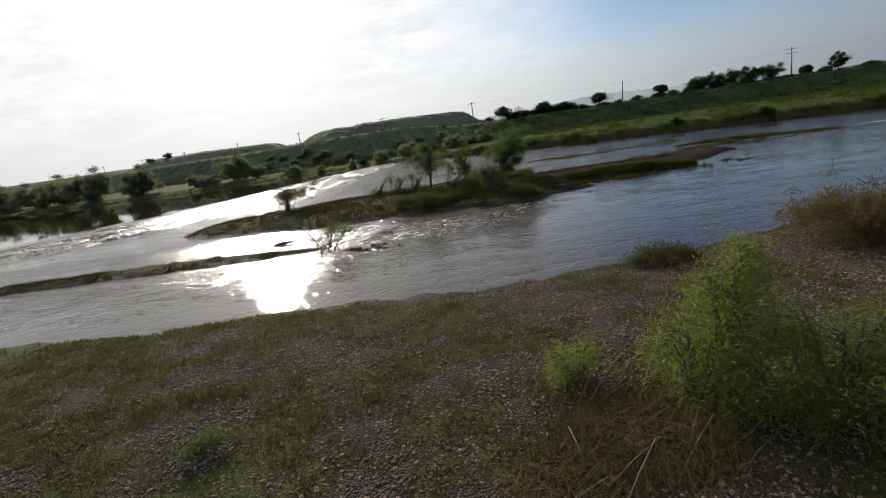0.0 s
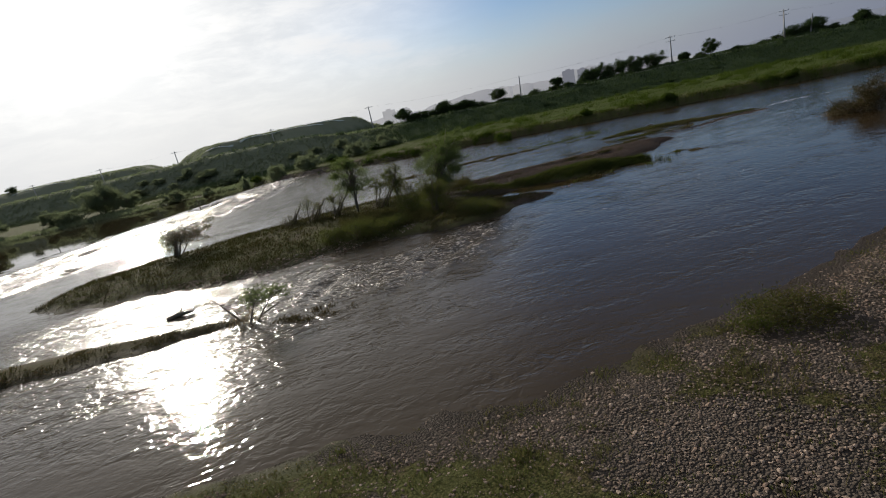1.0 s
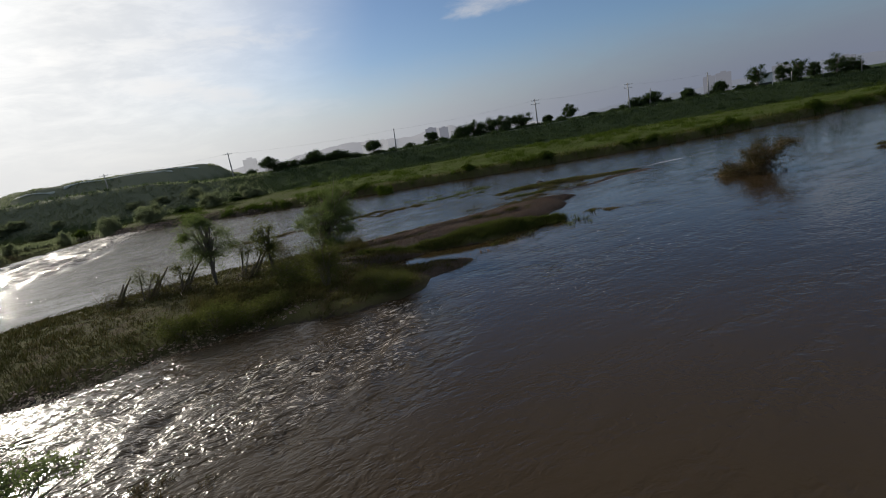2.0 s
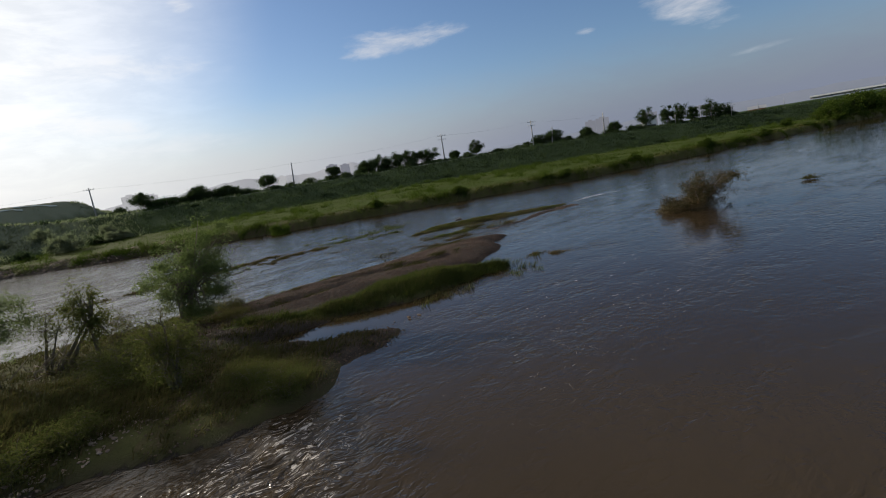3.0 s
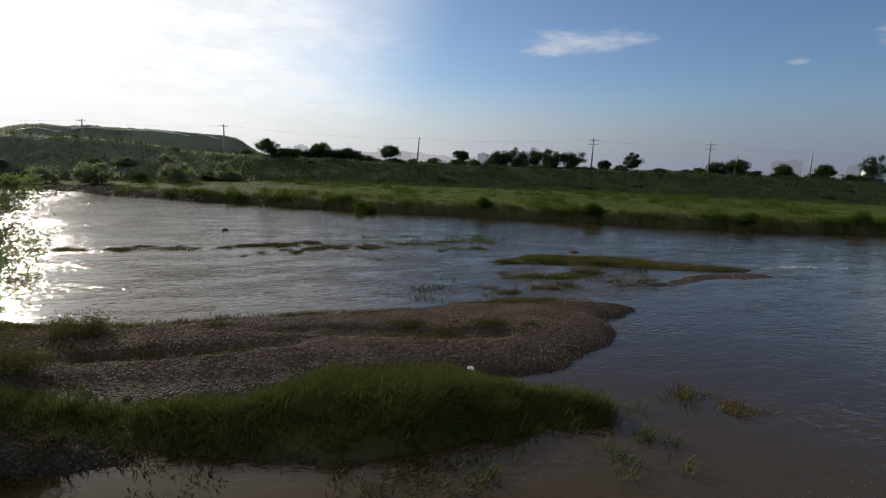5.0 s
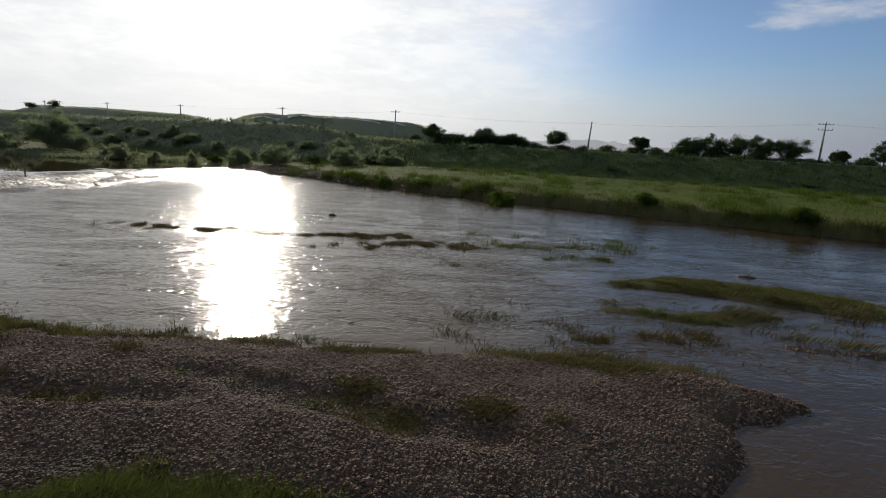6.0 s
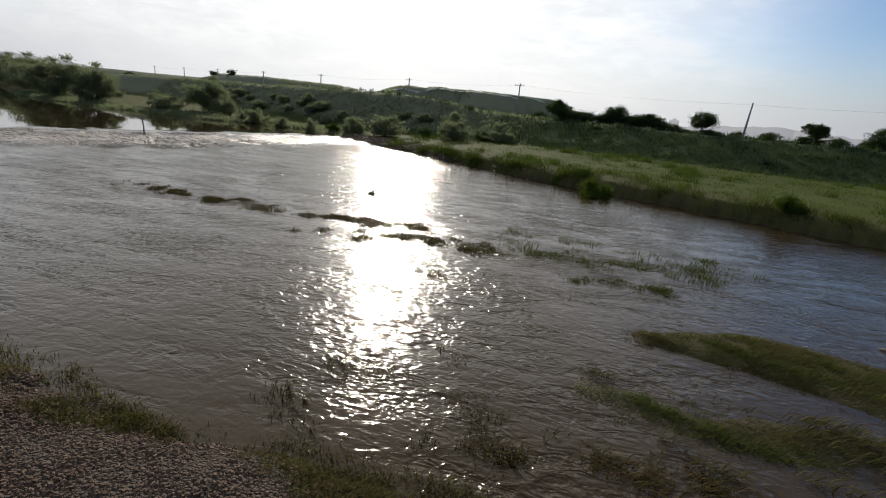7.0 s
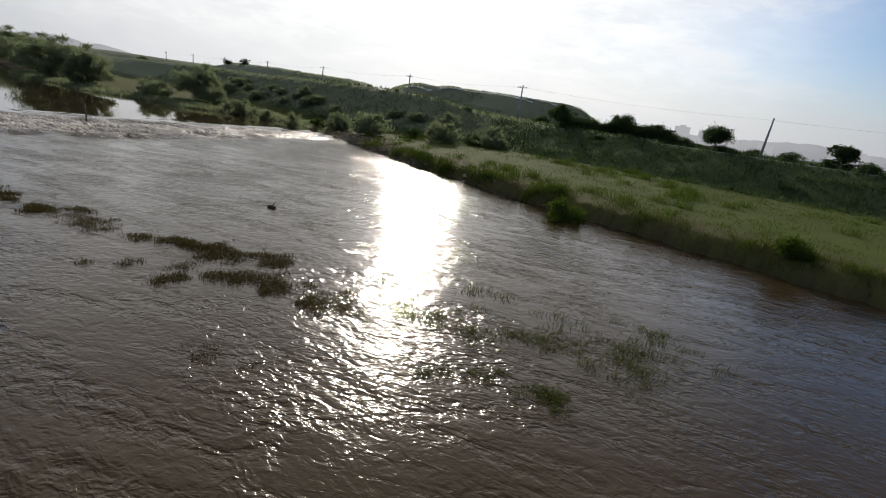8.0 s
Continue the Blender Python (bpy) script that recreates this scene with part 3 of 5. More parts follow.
def cover(x, y, h):
    """Weeds, greenness and wetness of the ground at a place."""
    near = shore(x, NEAR_SHORE) - y
    veg = np.zeros(x.shape)
    lush = np.full(x.shape, 0.5)
    veg = np.where(near > -1, veg_near(x, y), veg)
    lush = np.where(near > -1, 0.35 + 0.35 * ramp(-x, -8, 10), lush)
    isl = chain(x, y, ISLAND)
    veg = np.where(isl > -0.5, np.maximum(veg, 0.62 + 0.35 * ramp(rough(x, y, 2.6, 51), 0.4, 0.65) - 0.6 * ramp(x, 5, 9)), veg)
    for body, v, g in ((LOBE, 0.9, 0.5), (RIDGE, 0.95, 0.75), (BAR_LOW, 0.72, 0.25), (BAR_FAR, 0.9, 0.55), (BAR_FAR_ROW, 0.9, 0.5)):
        inside = chain(x, y, body) > -0.2
        veg, lush = np.where(inside, np.maximum(veg, v), veg), np.where(inside, g, lush)
    fringe = np.zeros(x.shape)
    for patch in TURF + GROOVES:
        fringe = np.maximum(fringe, ramp(chain(x, y, patch) + (rough(x, y, 0.9, 57) - 0.5) * 1.6, -0.1, 0.4))
    veg = np.maximum(veg, fringe * 0.9)
    for c in CLUMPS:
        veg = np.where(chain(x, y, c) > -0.6, 0.9, veg)
    far = y - shore(x, FAR_SHORE)
    stony = ramp(-x, -30, 5) * ramp(x, -18, -8) * (1 - ramp(far, 3, 9))
    veg = np.where(far > -1, 1.0 - stony, veg)
    s = levee_shift(x, y)
    lush = np.where(far > -1, np.where(s < 20, 0.8, 0.55 + 0.45 * ramp(far, 4, 9) - 0.3 * ramp(-x, -45, 0)), lush)
    wet = (1 - ramp(h, 0.02, 0.22 + 0.12 * rough(x, y, 1.5, 61))) * 0.95
    wet = np.maximum(wet, 0.8 * ramp(chain(x, y, CHANNEL) + 0.5 * rough(x, y, 1.2, 63), 0.0, 0.7))
    for g in GROOVES:
        wet = np.maximum(wet, 0.8 * ramp(chain(x, y, g) + 0.6 * (rough(x, y, 0.8, 64) - 0.5), -0.1, 0.3))
    return veg, lush, wet


gxs = np.unique(np.round(np.array(growing(-150, -4000, 6.0)[::-1] + list(np.arange(-148, -32, 2.0)) + list(np.arange(-32, 50, 0.28)) + list(np.arange(50, 96, 0.8)) + list(np.arange(96, 210, 1.6)) + growing(210, 4000, 5.0)), 3))
gys = np.unique(np.round(np.array(growing(-6, -4000, 2.0)[::-1] + list(np.arange(-4, 3, 0.6)) + list(np.arange(3, 76, 0.28)) + list(np.arange(76, 112, 0.5)) + list(np.arange(112, 165, 1.0)) + list(np.arange(165, 330, 3.0)) + growing(330, 4000, 8.0)), 3))
GX, GY = np.meshgrid(gxs, gys)
GH = ground_height(GX, GY)
GH = GH + np.where((GH > -0.1) & (GH < 3), 0.05 * (rough(GX, GY, 0.8, 71, 2) - 0.5), 0)
veg, lush, wet = cover(GX, GY, GH)
# "hill" marks where the ground takes the haze-lightened colour
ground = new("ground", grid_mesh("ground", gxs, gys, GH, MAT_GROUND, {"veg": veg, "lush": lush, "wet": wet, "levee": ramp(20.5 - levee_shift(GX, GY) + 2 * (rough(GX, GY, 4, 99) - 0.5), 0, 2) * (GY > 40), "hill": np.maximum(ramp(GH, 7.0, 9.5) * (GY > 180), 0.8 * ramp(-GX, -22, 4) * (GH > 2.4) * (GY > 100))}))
tagged(ground, "river banks of grey gravel, mud and weeds with a grassy levee", "ground", kind="structure")

FLOW = math.atan2(-0.42, 0.9)  # the way the water runs

# water: one sheet, rougher in the riffle, over the shallows and behind the bars, still in the pool upstream
RIFFLE = [(-62, 36, 6.0), (-40, 58, 6.5), (-26, 82, 7.0), (-19, 99, 6.5), (-15, 115, 6.0), (-11, 128, 4.0)]
RAPID = [(-9, 34.0, 1.6), (-4, 33.6, 2.4), (0, 32.5, 2.6), (2.5, 33.0, 2.4), (6, 36.0, 1.4)]
wxs = np.unique(np.round(np.array(growing(-120, -4000, 6.0)[::-1] + list(np.arange(-118, -62, 1.2)) + list(np.arange(-62, -12, 0.55)) + list(np.arange(-12, 50, 0.4)) + list(np.arange(50, 200, 2.0)) + growing(200, 4000, 6.0)), 3))
wys = np.unique(np.round(np.array(growing(-40, -2000, 6.0)[::-1] + list(np.arange(-38, 10, 3.0)) + list(np.arange(10, 80, 0.4)) + list(np.arange(80, 132, 0.6)) + list(np.arange(132, 150, 1.5)) + growing(150, 1500, 4.0)), 3))
WX, WY = np.meshgrid(wxs, wys)
rif = ramp(chain(WX, WY, RIFFLE) + 3 * (rough(WX, WY, 5, 81) - 0.5), -6, 3)
pool_side = ramp((WY - np.interp(WX, [-62, -40, -26, -19, -15, -11], [36, 58, 82, 99, 115, 128])) * 0.45, 4, 10) * (WX < -9) * (WY > 45)
run = ramp(WX, -45, 0) * ramp(-WX, -40, -5) * ramp(WY, 56, 66)
chop = 0.07 + 0.10 * rough(WX, WY, 9, 83) + 0.06 * ramp(WY, 44, 56) + 0.08 * run + 0.07 * ramp(WY, 58, 76)
chop = chop + 0.08 * ramp(chain(WX, WY, [(14, 62, 4), (22, 62, 5), (29, 59, 4)]), -5, 1) + 0.5 * ramp(chain(WX, WY, RAPID), -3, 1) + 0.3 * ramp(chain(WX, WY, [(-16, 36, 3.5), (-6, 35, 3.5), (2, 36, 3)]), -3, 1) + 0.8 * rif
chop = chop + 0.3 * ramp(-WX, -6, 10) * ramp(WY, 20, 28) * ramp(-WY, -46, -38)
for c in CLUMPS + [BAR_FAR, BAR_FAR_ROW]:
    chop = chop + 0.10 * ramp(chain(WX - 1.5, WY + 0.8, c), -2.5, 0)
chop = np.where(pool_side > 0, chop * (1 - pool_side) + 0.005 * pool_side, chop)
still = ramp(chain(WX, WY, POOL), -1.0, 0.2)
chop = chop * (1 - still) + 0.015 * still
foam = 0.95 * rif + 0.62 * ramp(chain(WX, WY, RAPID), -1.5, 0.5) + 0.22 * ramp(chain(WX, WY, [(12, 32, 2.5), (18, 34.5, 3.5), (25, 38.5, 2)]) + 2 * (rough(WX, WY, 3, 93) - 0.5), -2, 1) + 0.25 * ramp(chain(WX, WY, [(36, 62, 2), (44, 55, 2), (50, 50, 2)]), -3, 1) * ramp(rough(WX, WY, 4, 95), 0.4, 0.6)
foam = foam + 0.03 * ramp(WX, 0, 6) + 0.9 * ramp(chain(WX, WY, [(47.2, 56.6, 0.2), (51, 56.4, 0.6), (54, 55.0, 0.3)]), -0.5, 0.4) + 0.25 * ramp(chain(WX, WY, [(-7, 29.6, 0.3), (-4, 29.4, 0.4)]), -0.7, 0.2)
def crests(x, y, across, along, seed):
    """Standing waves whose crests lie square to the current."""
    c, s_ = math.cos(FLOW), math.sin(FLOW)
    return 1.0 - 2.0 * np.abs(rough((x * c + y * s_) / across, (-x * s_ + y * c) / along, 1.0, seed, 2) - 0.5) - 0.75


WZ = 1.0 * rif * crests(WX, WY, 2.0, 4.5, 87) + 0.36 * ramp(chain(WX, WY, RAPID), -2, 1) * crests(WX, WY, 0.9, 1.6, 89)
water = new("water", grid_mesh("water", wxs, wys, WZ, MAT_WATER, {"chop": chop, "foam": foam}))
tagged(water, "brown muddy flood water with ripples and glitter", "river", kind="structure")

# the paved track along the levee's crest
TRACK_X = np.arange(12, 230, 2.0)


def build_track():
    verts, quads = [], []
    for i, x in enumerate(TRACK_X):
        for shift, dz in ((6.0, -0.25), (5.9, 0.04), (3.4, 0.04), (3.3, -0.25)):
            y = on_levee(x, shift)
            verts.append((x, y, float(ground_height(x, on_levee(x, 5.0))) + dz))
    for i in range(len(TRACK_X) - 1):
        for k in range(3):
            a = i * 4 + k
            quads.append((a, a + 1, a + 5, a + 4))
    return mesh_of("road", verts, [quads], MAT_ROAD)


tagged(new("road", build_track()), "narrow pale concrete track along the levee crest", "road", kind="structure")

# ---- plants ----
def leaf_mesh(name, centres, length, width, mat, droop=0.3, seed=1):
    """Many small folded leaves, one at each centre."""
    r = np.random.default_rng(seed)
    n = len(centres)
    az = r.uniform(0, 2 * np.pi, n)
    dip = r.normal(-droop, 0.55, n)
    along = np.stack([np.cos(az) * np.cos(dip), np.sin(az) * np.cos(dip), np.sin(dip)], 1)
    side = np.cross(along, r.normal(size=(n, 3)))
    side /= np.linalg.norm(side, axis=1, keepdims=True) + 1e-9
    size = r.uniform(0.6, 1.3, (n, 1))
    a, w = along * length * size, side * width * size
    lift = np.cross(along, side) * width * size * 0.35
    c = np.asarray(centres)
    verts = np.stack([c - a * 0.5, c + w * 0.5 + lift, c + a * 0.5, c - w * 0.5 + lift], 1).reshape(-1, 3)
    i = np.arange(n)[:, None] * 4
    return mesh_of(name, verts, [i + np.array([[0, 1, 2]]), i + np.array([[0, 2, 3]])], mat)


def grow(seed, height, spread, stems, lean=(0.0, 0.0), clear=0.25, forks=7, wander=0.12, full=False):
    """Stems with limbs: lists of (points, radii) and the places round which leaves gather."""
    r = np.random.default_rng(seed)
    trunks, limbs, tips = [], [], []
    if full:  # one trunk or a fan of stems under a full, uneven, rounded head
        base_z = height * clear
        for k in range(stems):
            a = 2 * math.pi * k / stems + r.uniform(-0.4, 0.4)
            o = spread * 0.35 * (stems > 1)
            top = np.array([math.cos(a) * o + lean[0] * 0.75, math.sin(a) * o + lean[1] * 0.75, height * 0.75])
            pts = [top * f * (f, f, 1) + r.normal(0, 0.02 * height, 3) * (f > 0) * (1, 1, 0) for f in (0, 0.25, 0.5, 0.75, 1.0)]
            thick = (0.03 if stems == 1 else 0.011) * height + 0.01
            trunks.append((pts, [thick * (1 - 0.16 * j) for j in range(5)]))
        for k in range(forks * 6):
            d = r.normal(size=3)
            d /= np.linalg.norm(d)
            q = r.uniform(0.45, 1.0) * r.choice([0.85, 1.0, 1.12])
            end = np.array([d[0] * spread * q, d[1] * spread * q, base_z + (height - base_z) * (0.5 + 0.5 * d[2] * q)])
            end[2] = max(end[2], 0.08 * height)
            end[:2] += np.array(lean) * end[2] / height
            if k % 2 == 0:
                t = trunks[k % stems][0]
                limbs.append(([t[2], (np.array(t[3]) + end) / 2, end], [0.012 * height, 0.007 * height, 0.002 * height]))
            tips.append(end)
        return trunks, limbs, np.array(tips)
    for k in range(stems):
        a = 2 * math.pi * (k + r.uniform(-0.3, 0.3)) / max(stems, 1)
        out = spread * (0.72 if stems > 1 else 0.12) * r.uniform(0.35, 1.15)
        foot = np.array([math.cos(a), math.sin(a), 0]) * (0.12 * (stems > 1))
        top = np.array([math.cos(a) * out + lean[0], math.sin(a) * out + lean[1], height * r.uniform(0.62, 1.0)])
        pts = []
        for j in range(7):
            f = j / 6
            p = foot * (1 - f) + top * f + np.array([0, 0, 0.10 * height * math.sin(f * math.pi)])
            pts.append(p + r.normal(0, wander * 0.25 * height * 0.25, 3) * (f > 0) * (1, 1, 0.3))
        thick = 0.022 * height * (1.0 if stems == 1 else 0.65) + 0.015
        trunks.append((pts, [thick * (1 - 0.8 * j / 6) for j in range(7)]))
        for b in range(forks):
            f = clear + (1 - clear) * (b + r.uniform(0, 0.8)) / forks
            f = min(f, 0.97)
            j = f * 6
            base = np.array(pts[int(j)]) * (1 - j % 1) + np.array(pts[min(int(j) + 1, 6)]) * (j % 1)
            ang = a + r.uniform(-1.9, 1.9) if stems > 1 else r.uniform(0, 2 * math.pi)
            reach = spread * r.uniform(0.3, 1.0) * (1.05 - 0.5 * f)
            end = base + np.array([math.cos(ang) * reach, math.sin(ang) * reach, r.uniform(-0.1, 0.32) * height * (1.1 - f) + 0.05])
            mid = (base + end) / 2 + np.array([0, 0, 0.12 * reach]) + r.normal(0, 0.05 * reach, 3)
            limbs.append(([base, mid, end], [thick * 0.42, thick * 0.25, thick * 0.09]))
            tips += [end, mid * 0.4 + end * 0.6, mid]
            for q in range(2):
                twig = end + r.normal(0, 0.22 * spread, 3) * (1, 1, 0.7)
                limbs.append(([mid * 0.3 + end * 0.7, (mid * 0.3 + end * 0.7 + twig) / 2, twig], [thick * 0.14, thick * 0.09, thick * 0.04]))
                tips.append(twig)
        tips.append(np.array(pts[-1]))
    return trunks, limbs, np.array(tips)


def leaf_cloud(tips, n, sigma, seed, low=0.15, weep=0.0):
    r = np.random.default_rng(seed)
    share = r.lognormal(0, 0.7, len(tips))
    which = r.choice(len(tips), n, p=share / share.sum())
    weight = r.uniform(0.5, 1.15, len(tips))[which][:, None]
    off = r.normal(0, 1, (n, 3)) * sigma * weight
    off[:, 2] = off[:, 2] * 0.75 - weep * np.abs(r.normal(0, 1, n))
    c = tips[which] + off
    c[:, 2] = np.maximum(c[:, 2], low + 0.15 * r.random(n))
    return c


def plant(name, at, label, category, seed, height, spread, stems, leaves, leaf, mat, bark=None, group="", lean=(0, 0), clear=0.25, forks=7, sigma=None, weep=0.0, turn=0.0, full=False):
    """A tree or shrub: tapered stems, limbs and a crown of single leaves."""
    bark = bark or MAT_BARK
    ob = thing(name, at, label, category, group, turn=turn)
    trunks, limbs, tips = grow(seed, height, spread, stems, lean, clear, forks, full=full)
    for t in trunks:
        part("trunk" if stems == 1 else "stem", tubes_mesh("stem", [t], bark, 7), bark, ob)
    if limbs:
        part("branchwork", tubes_mesh("branchwork", limbs, bark, 4), bark, ob)
    cloud = leaf_cloud(tips, leaves, sigma or spread * 0.2, seed + 1, weep=weep)
    part("crown", leaf_mesh("crown", cloud, leaf[0], leaf[1], mat, seed=seed + 2), mat, ob)
    return ob


def blades(name, xy, length, width, mat, bend=0.4, heading=None, spread=0.6, seed=3, lift=0.0):
    """Single grass blades on the ground at the places xy."""
    r = np.random.default_rng(seed)
    n = len(xy)
    z = ground_height(xy[:, 0], xy[:, 1]) - 0.02 + lift
    root = np.stack([xy[:, 0], xy[:, 1], np.maximum(z, -0.06)], 1)
    az = r.uniform(0, 2 * np.pi, n) if heading is None else r.normal(heading, spread, n)
    ln = length * r.uniform(0.55, 1.25, n) * (0.45 + 1.1 * rough(xy[:, 0], xy[:, 1], 1.6, 97, 2))
    b = np.clip(bend * r.uniform(0.5, 1.5, n), 0, 1.45)
    flat = np.stack([np.cos(az), np.sin(az), np.zeros(n)], 1)
    up = np.array([[0, 0, 1.0]])
    half = root + (flat * np.sin(b * 0.5)[:, None] + up * np.cos(b * 0.5)[:, None]) * (ln * 0.55)[:, None]
    tip = half + (flat * np.sin(b)[:, None] + up * np.cos(b)[:, None]) * (ln * 0.5)[:, None]
    face = az + np.pi / 2 + r.normal(0, 0.7, n)
    w = np.stack([np.cos(face), np.sin(face), np.zeros(n)], 1) * (width * r.uniform(0.6, 1.3, n))[:, None] * 0.5
    verts = np.stack([root - w, root + w, half + w * 0.8, half - w * 0.8, tip], 1).reshape(-1, 3)
    i = np.arange(n)[:, None] * 5
    return mesh_of(name, verts, [i + np.array([[0, 1, 2, 3]]), i + np.array([[3, 2, 4]])], mat)


def scatter(x0, x1, y0, y1, n, seed, keep):
    r = np.random.default_rng(seed)
    x, y = r.uniform(x0, x1, n), r.uniform(y0, y1, n)
    k = keep(x, y) > r.random(n)
    return np.stack([x[k], y[k]], 1)


def tufted(xy, per, radius, seed):
    r = np.random.default_rng(seed)
    out = np.repeat(xy, per, 0)
    return out + r.normal(0, radius, out.shape)


def stuff(name, me, label, category):
    return tagged(new(name, me), label, category, kind="stuff")


# ---- near bank ----
near_veg = lambda x, y: veg_near(x, y) * (shore(x, NEAR_SHORE) - y > 0.25)
xy = scatter(-16, 17, 3.5, 21, 36000, 11, near_veg)
stuff("weeds", blades("weeds", tufted(xy, 4, 0.06, 12), 0.10, 0.026, MAT_WEED, 0.9, None, 0.6, 13), "low green and brown weeds between the bank's gravel", "weeds")
xy = scatter(-40, -14, 8, 26, 5000, 14, near_veg)
stuff("weeds", blades("weeds", tufted(xy, 4, 0.1, 15), 0.16, 0.04, MAT_WEED, 0.7, None, 0.6, 16), "low weeds on the gravel bank upstream", "weeds")
xy = scatter(-14, 17, 5, 20, 1900, 17, lambda x, y: veg_near(x, y) * (shore(x, NEAR_SHORE) - y > 0.4))
stuff("weed_tufts", blades("weed_tufts", tufted(xy, 26, 0.17, 18), 0.19, 0.02, MAT_WEED, 0.9, None, 0.6, 19), "taller grass tufts on the gravel bank", "grass")


def ground_at(x, y):
    return float(ground_height(np.array([x]), np.array([y]))[0])


def rooted(x, y, sink=0.05):
    return (x, y, ground_at(x, y) - sink)


plant("willow_shrub", rooted(5.2, 8.9), "bright green young willow with drooping feathery twigs", "shrub", 101, 3.0, 0.8, 6, 9500, (0.12, 0.018), MAT_YOUNG, clear=0.04, forks=12, sigma=0.2, weep=0.3)
plant("willow_shrub", rooted(6.4, 7.7), "low green willow shrub beside a taller one", "shrub", 111, 1.9, 1.05, 6, 5600, (0.13, 0.019), MAT_YOUNG, clear=0.04, forks=9, sigma=0.24, weep=0.25)
plant("willow_shrub", rooted(4.2, 8.3), "feathery green willow shrub at a taller one's foot", "shrub", 115, 1.7, 0.8, 6, 5000, (0.12, 0.018), MAT_YOUNG, clear=0.04, forks=9, sigma=0.22, weep=0.25)
plant("willow_shrub", rooted(5.0, 7.4), "bushy green willow shrub among dead reeds", "shrub", 118, 1.5, 0.8, 5, 4200, (0.12, 0.018), MAT_YOUNG, clear=0.04, forks=8, sigma=0.22, weep=0.2)
plant("willow_shrub", rooted(6.0, 6.5), "soft green willow shrub growing through dead reeds", "shrub", 119, 1.4, 0.9, 5, 4200, (0.12, 0.018), MAT_YOUNG, clear=0.04, forks=8, sigma=0.24, weep=0.2)
plant("willow_shrub", rooted(7.4, 6.9), "spreading green willow shrub on the stony bank", "shrub", 122, 1.5, 1.0, 5, 4200, (0.12, 0.018), MAT_YOUNG, clear=0.04, forks=8, sigma=0.26, weep=0.2)
plant("willow_shrub", rooted(2.4, 9.7), "small green willow shoot on gravel", "shrub", 121, 0.95, 0.6, 5, 2600, (0.10, 0.018), MAT_YOUNG, clear=0.06, forks=7, sigma=0.16, weep=0.1)
plant("bank_shrub", rooted(8.0, 17.2), "low brown-olive shrub at the water's edge", "shrub", 131, 0.6, 0.8, 5, 2600, (0.11, 0.03), MAT_BROWN_LEAF, clear=0.05, forks=6, sigma=0.2)
plant("bank_shrub", rooted(7.2, 17.6), "low olive shrub with dry grass round it", "shrub", 133, 0.5, 0.6, 4, 1400, (0.11, 0.03), MAT_SHRUB, clear=0.05, forks=5, sigma=0.16)
plant("bank_shrub", rooted(-5.2, 9.0), "small green weed bush on the gravel", "shrub", 135, 0.4, 0.4, 4, 900, (0.09, 0.03), MAT_WILLOW, clear=0.05, forks=4, sigma=0.12)


def reed_heap(at, label, radius, tall, n, seed, mat, stalks):
    ob = thing("reed_heap", rooted(*at), label, "dry reeds", "heaps of flattened reeds")
    r = np.random.default_rng(seed)
    ang, rad = r.uniform(0, 2 * np.pi, n), radius * np.sqrt(r.random(n))
    x, y = rad * np.cos(ang), rad * np.sin(ang) * 0.8
    z = tall * (1 - (rad / radius) ** 2) * r.uniform(0.2, 1.0, n)
    part("thatch", leaf_mesh("thatch", np.stack([x, y, z], 1), 0.4, 0.018, mat, 0.05, seed + 1), mat, ob)
    for k in range(stalks):
        a, b = r.uniform(-radius, radius, 2) * 0.7, r.normal(0.75, 0.3)
        l = r.uniform(0.7, 1.9)
        p0 = Vector((a[0], a[1], tall * 0.35))
        p1 = p0 + Vector((math.cos(b), math.sin(b), r.uniform(-0.05, 0.3))) * l
        part("stalk", tubes_mesh("stalk", [([p0, (p0 + p1) / 2 + Vector((0, 0, 0.05)), p1], [0.014, 0.012, 0.008])], MAT_DRIFT, 4), MAT_DRIFT, ob)
    return ob


reed_heap((3.1, 7.5), "heap of brown flattened reeds with broken stalks", 1.8, 0.38, 4200, 151, MAT_DRY, 26)
reed_heap((1.5, 6.7), "low heap of brown flattened reeds", 1.3, 0.22, 1700, 157, MAT_DRY, 14)
xy = scatter(0.0, 5.5, 5.5, 9.5, 420, 159, lambda x, y: ramp(2.4 - np.hypot(x - 2.8, y - 7.6), 0, 1))
stuff("reed_shoots", blades("reed_shoots", tufted(xy, 7, 0.2, 160), 0.3, 0.02, MAT_BROWN_LEAF, 1.0, None, 0.6, 162, lift=0.1), "olive reed shoots growing through the dead reeds", "reeds")
plant("reed_mound", rooted(13.9, 16.2), "large mound of yellow-brown grass matted by the flood", "grass", 161, 1.9, 2.0, 9, 9000, (0.3, 0.022), MAT_MATTED, MAT_DRIFT, clear=0.02, forks=6, sigma=0.3)
plant("reed_mound", rooted(16.2, 15.2), "dry mound of yellow-brown matted grass", "grass", 163, 1.6, 1.7, 8, 6000, (0.3, 0.022), MAT_MATTED, MAT_DRIFT, clear=0.02, forks=6, sigma=0.3)

def combed(x, y, seed):
    """Streaks drawn out along the current."""
    c, s_ = math.cos(FLOW), math.sin(FLOW)
    return rough((x * c + y * s_) / 3.2, (-x * s_ + y * c) / 0.55, 1.0, seed, 3)


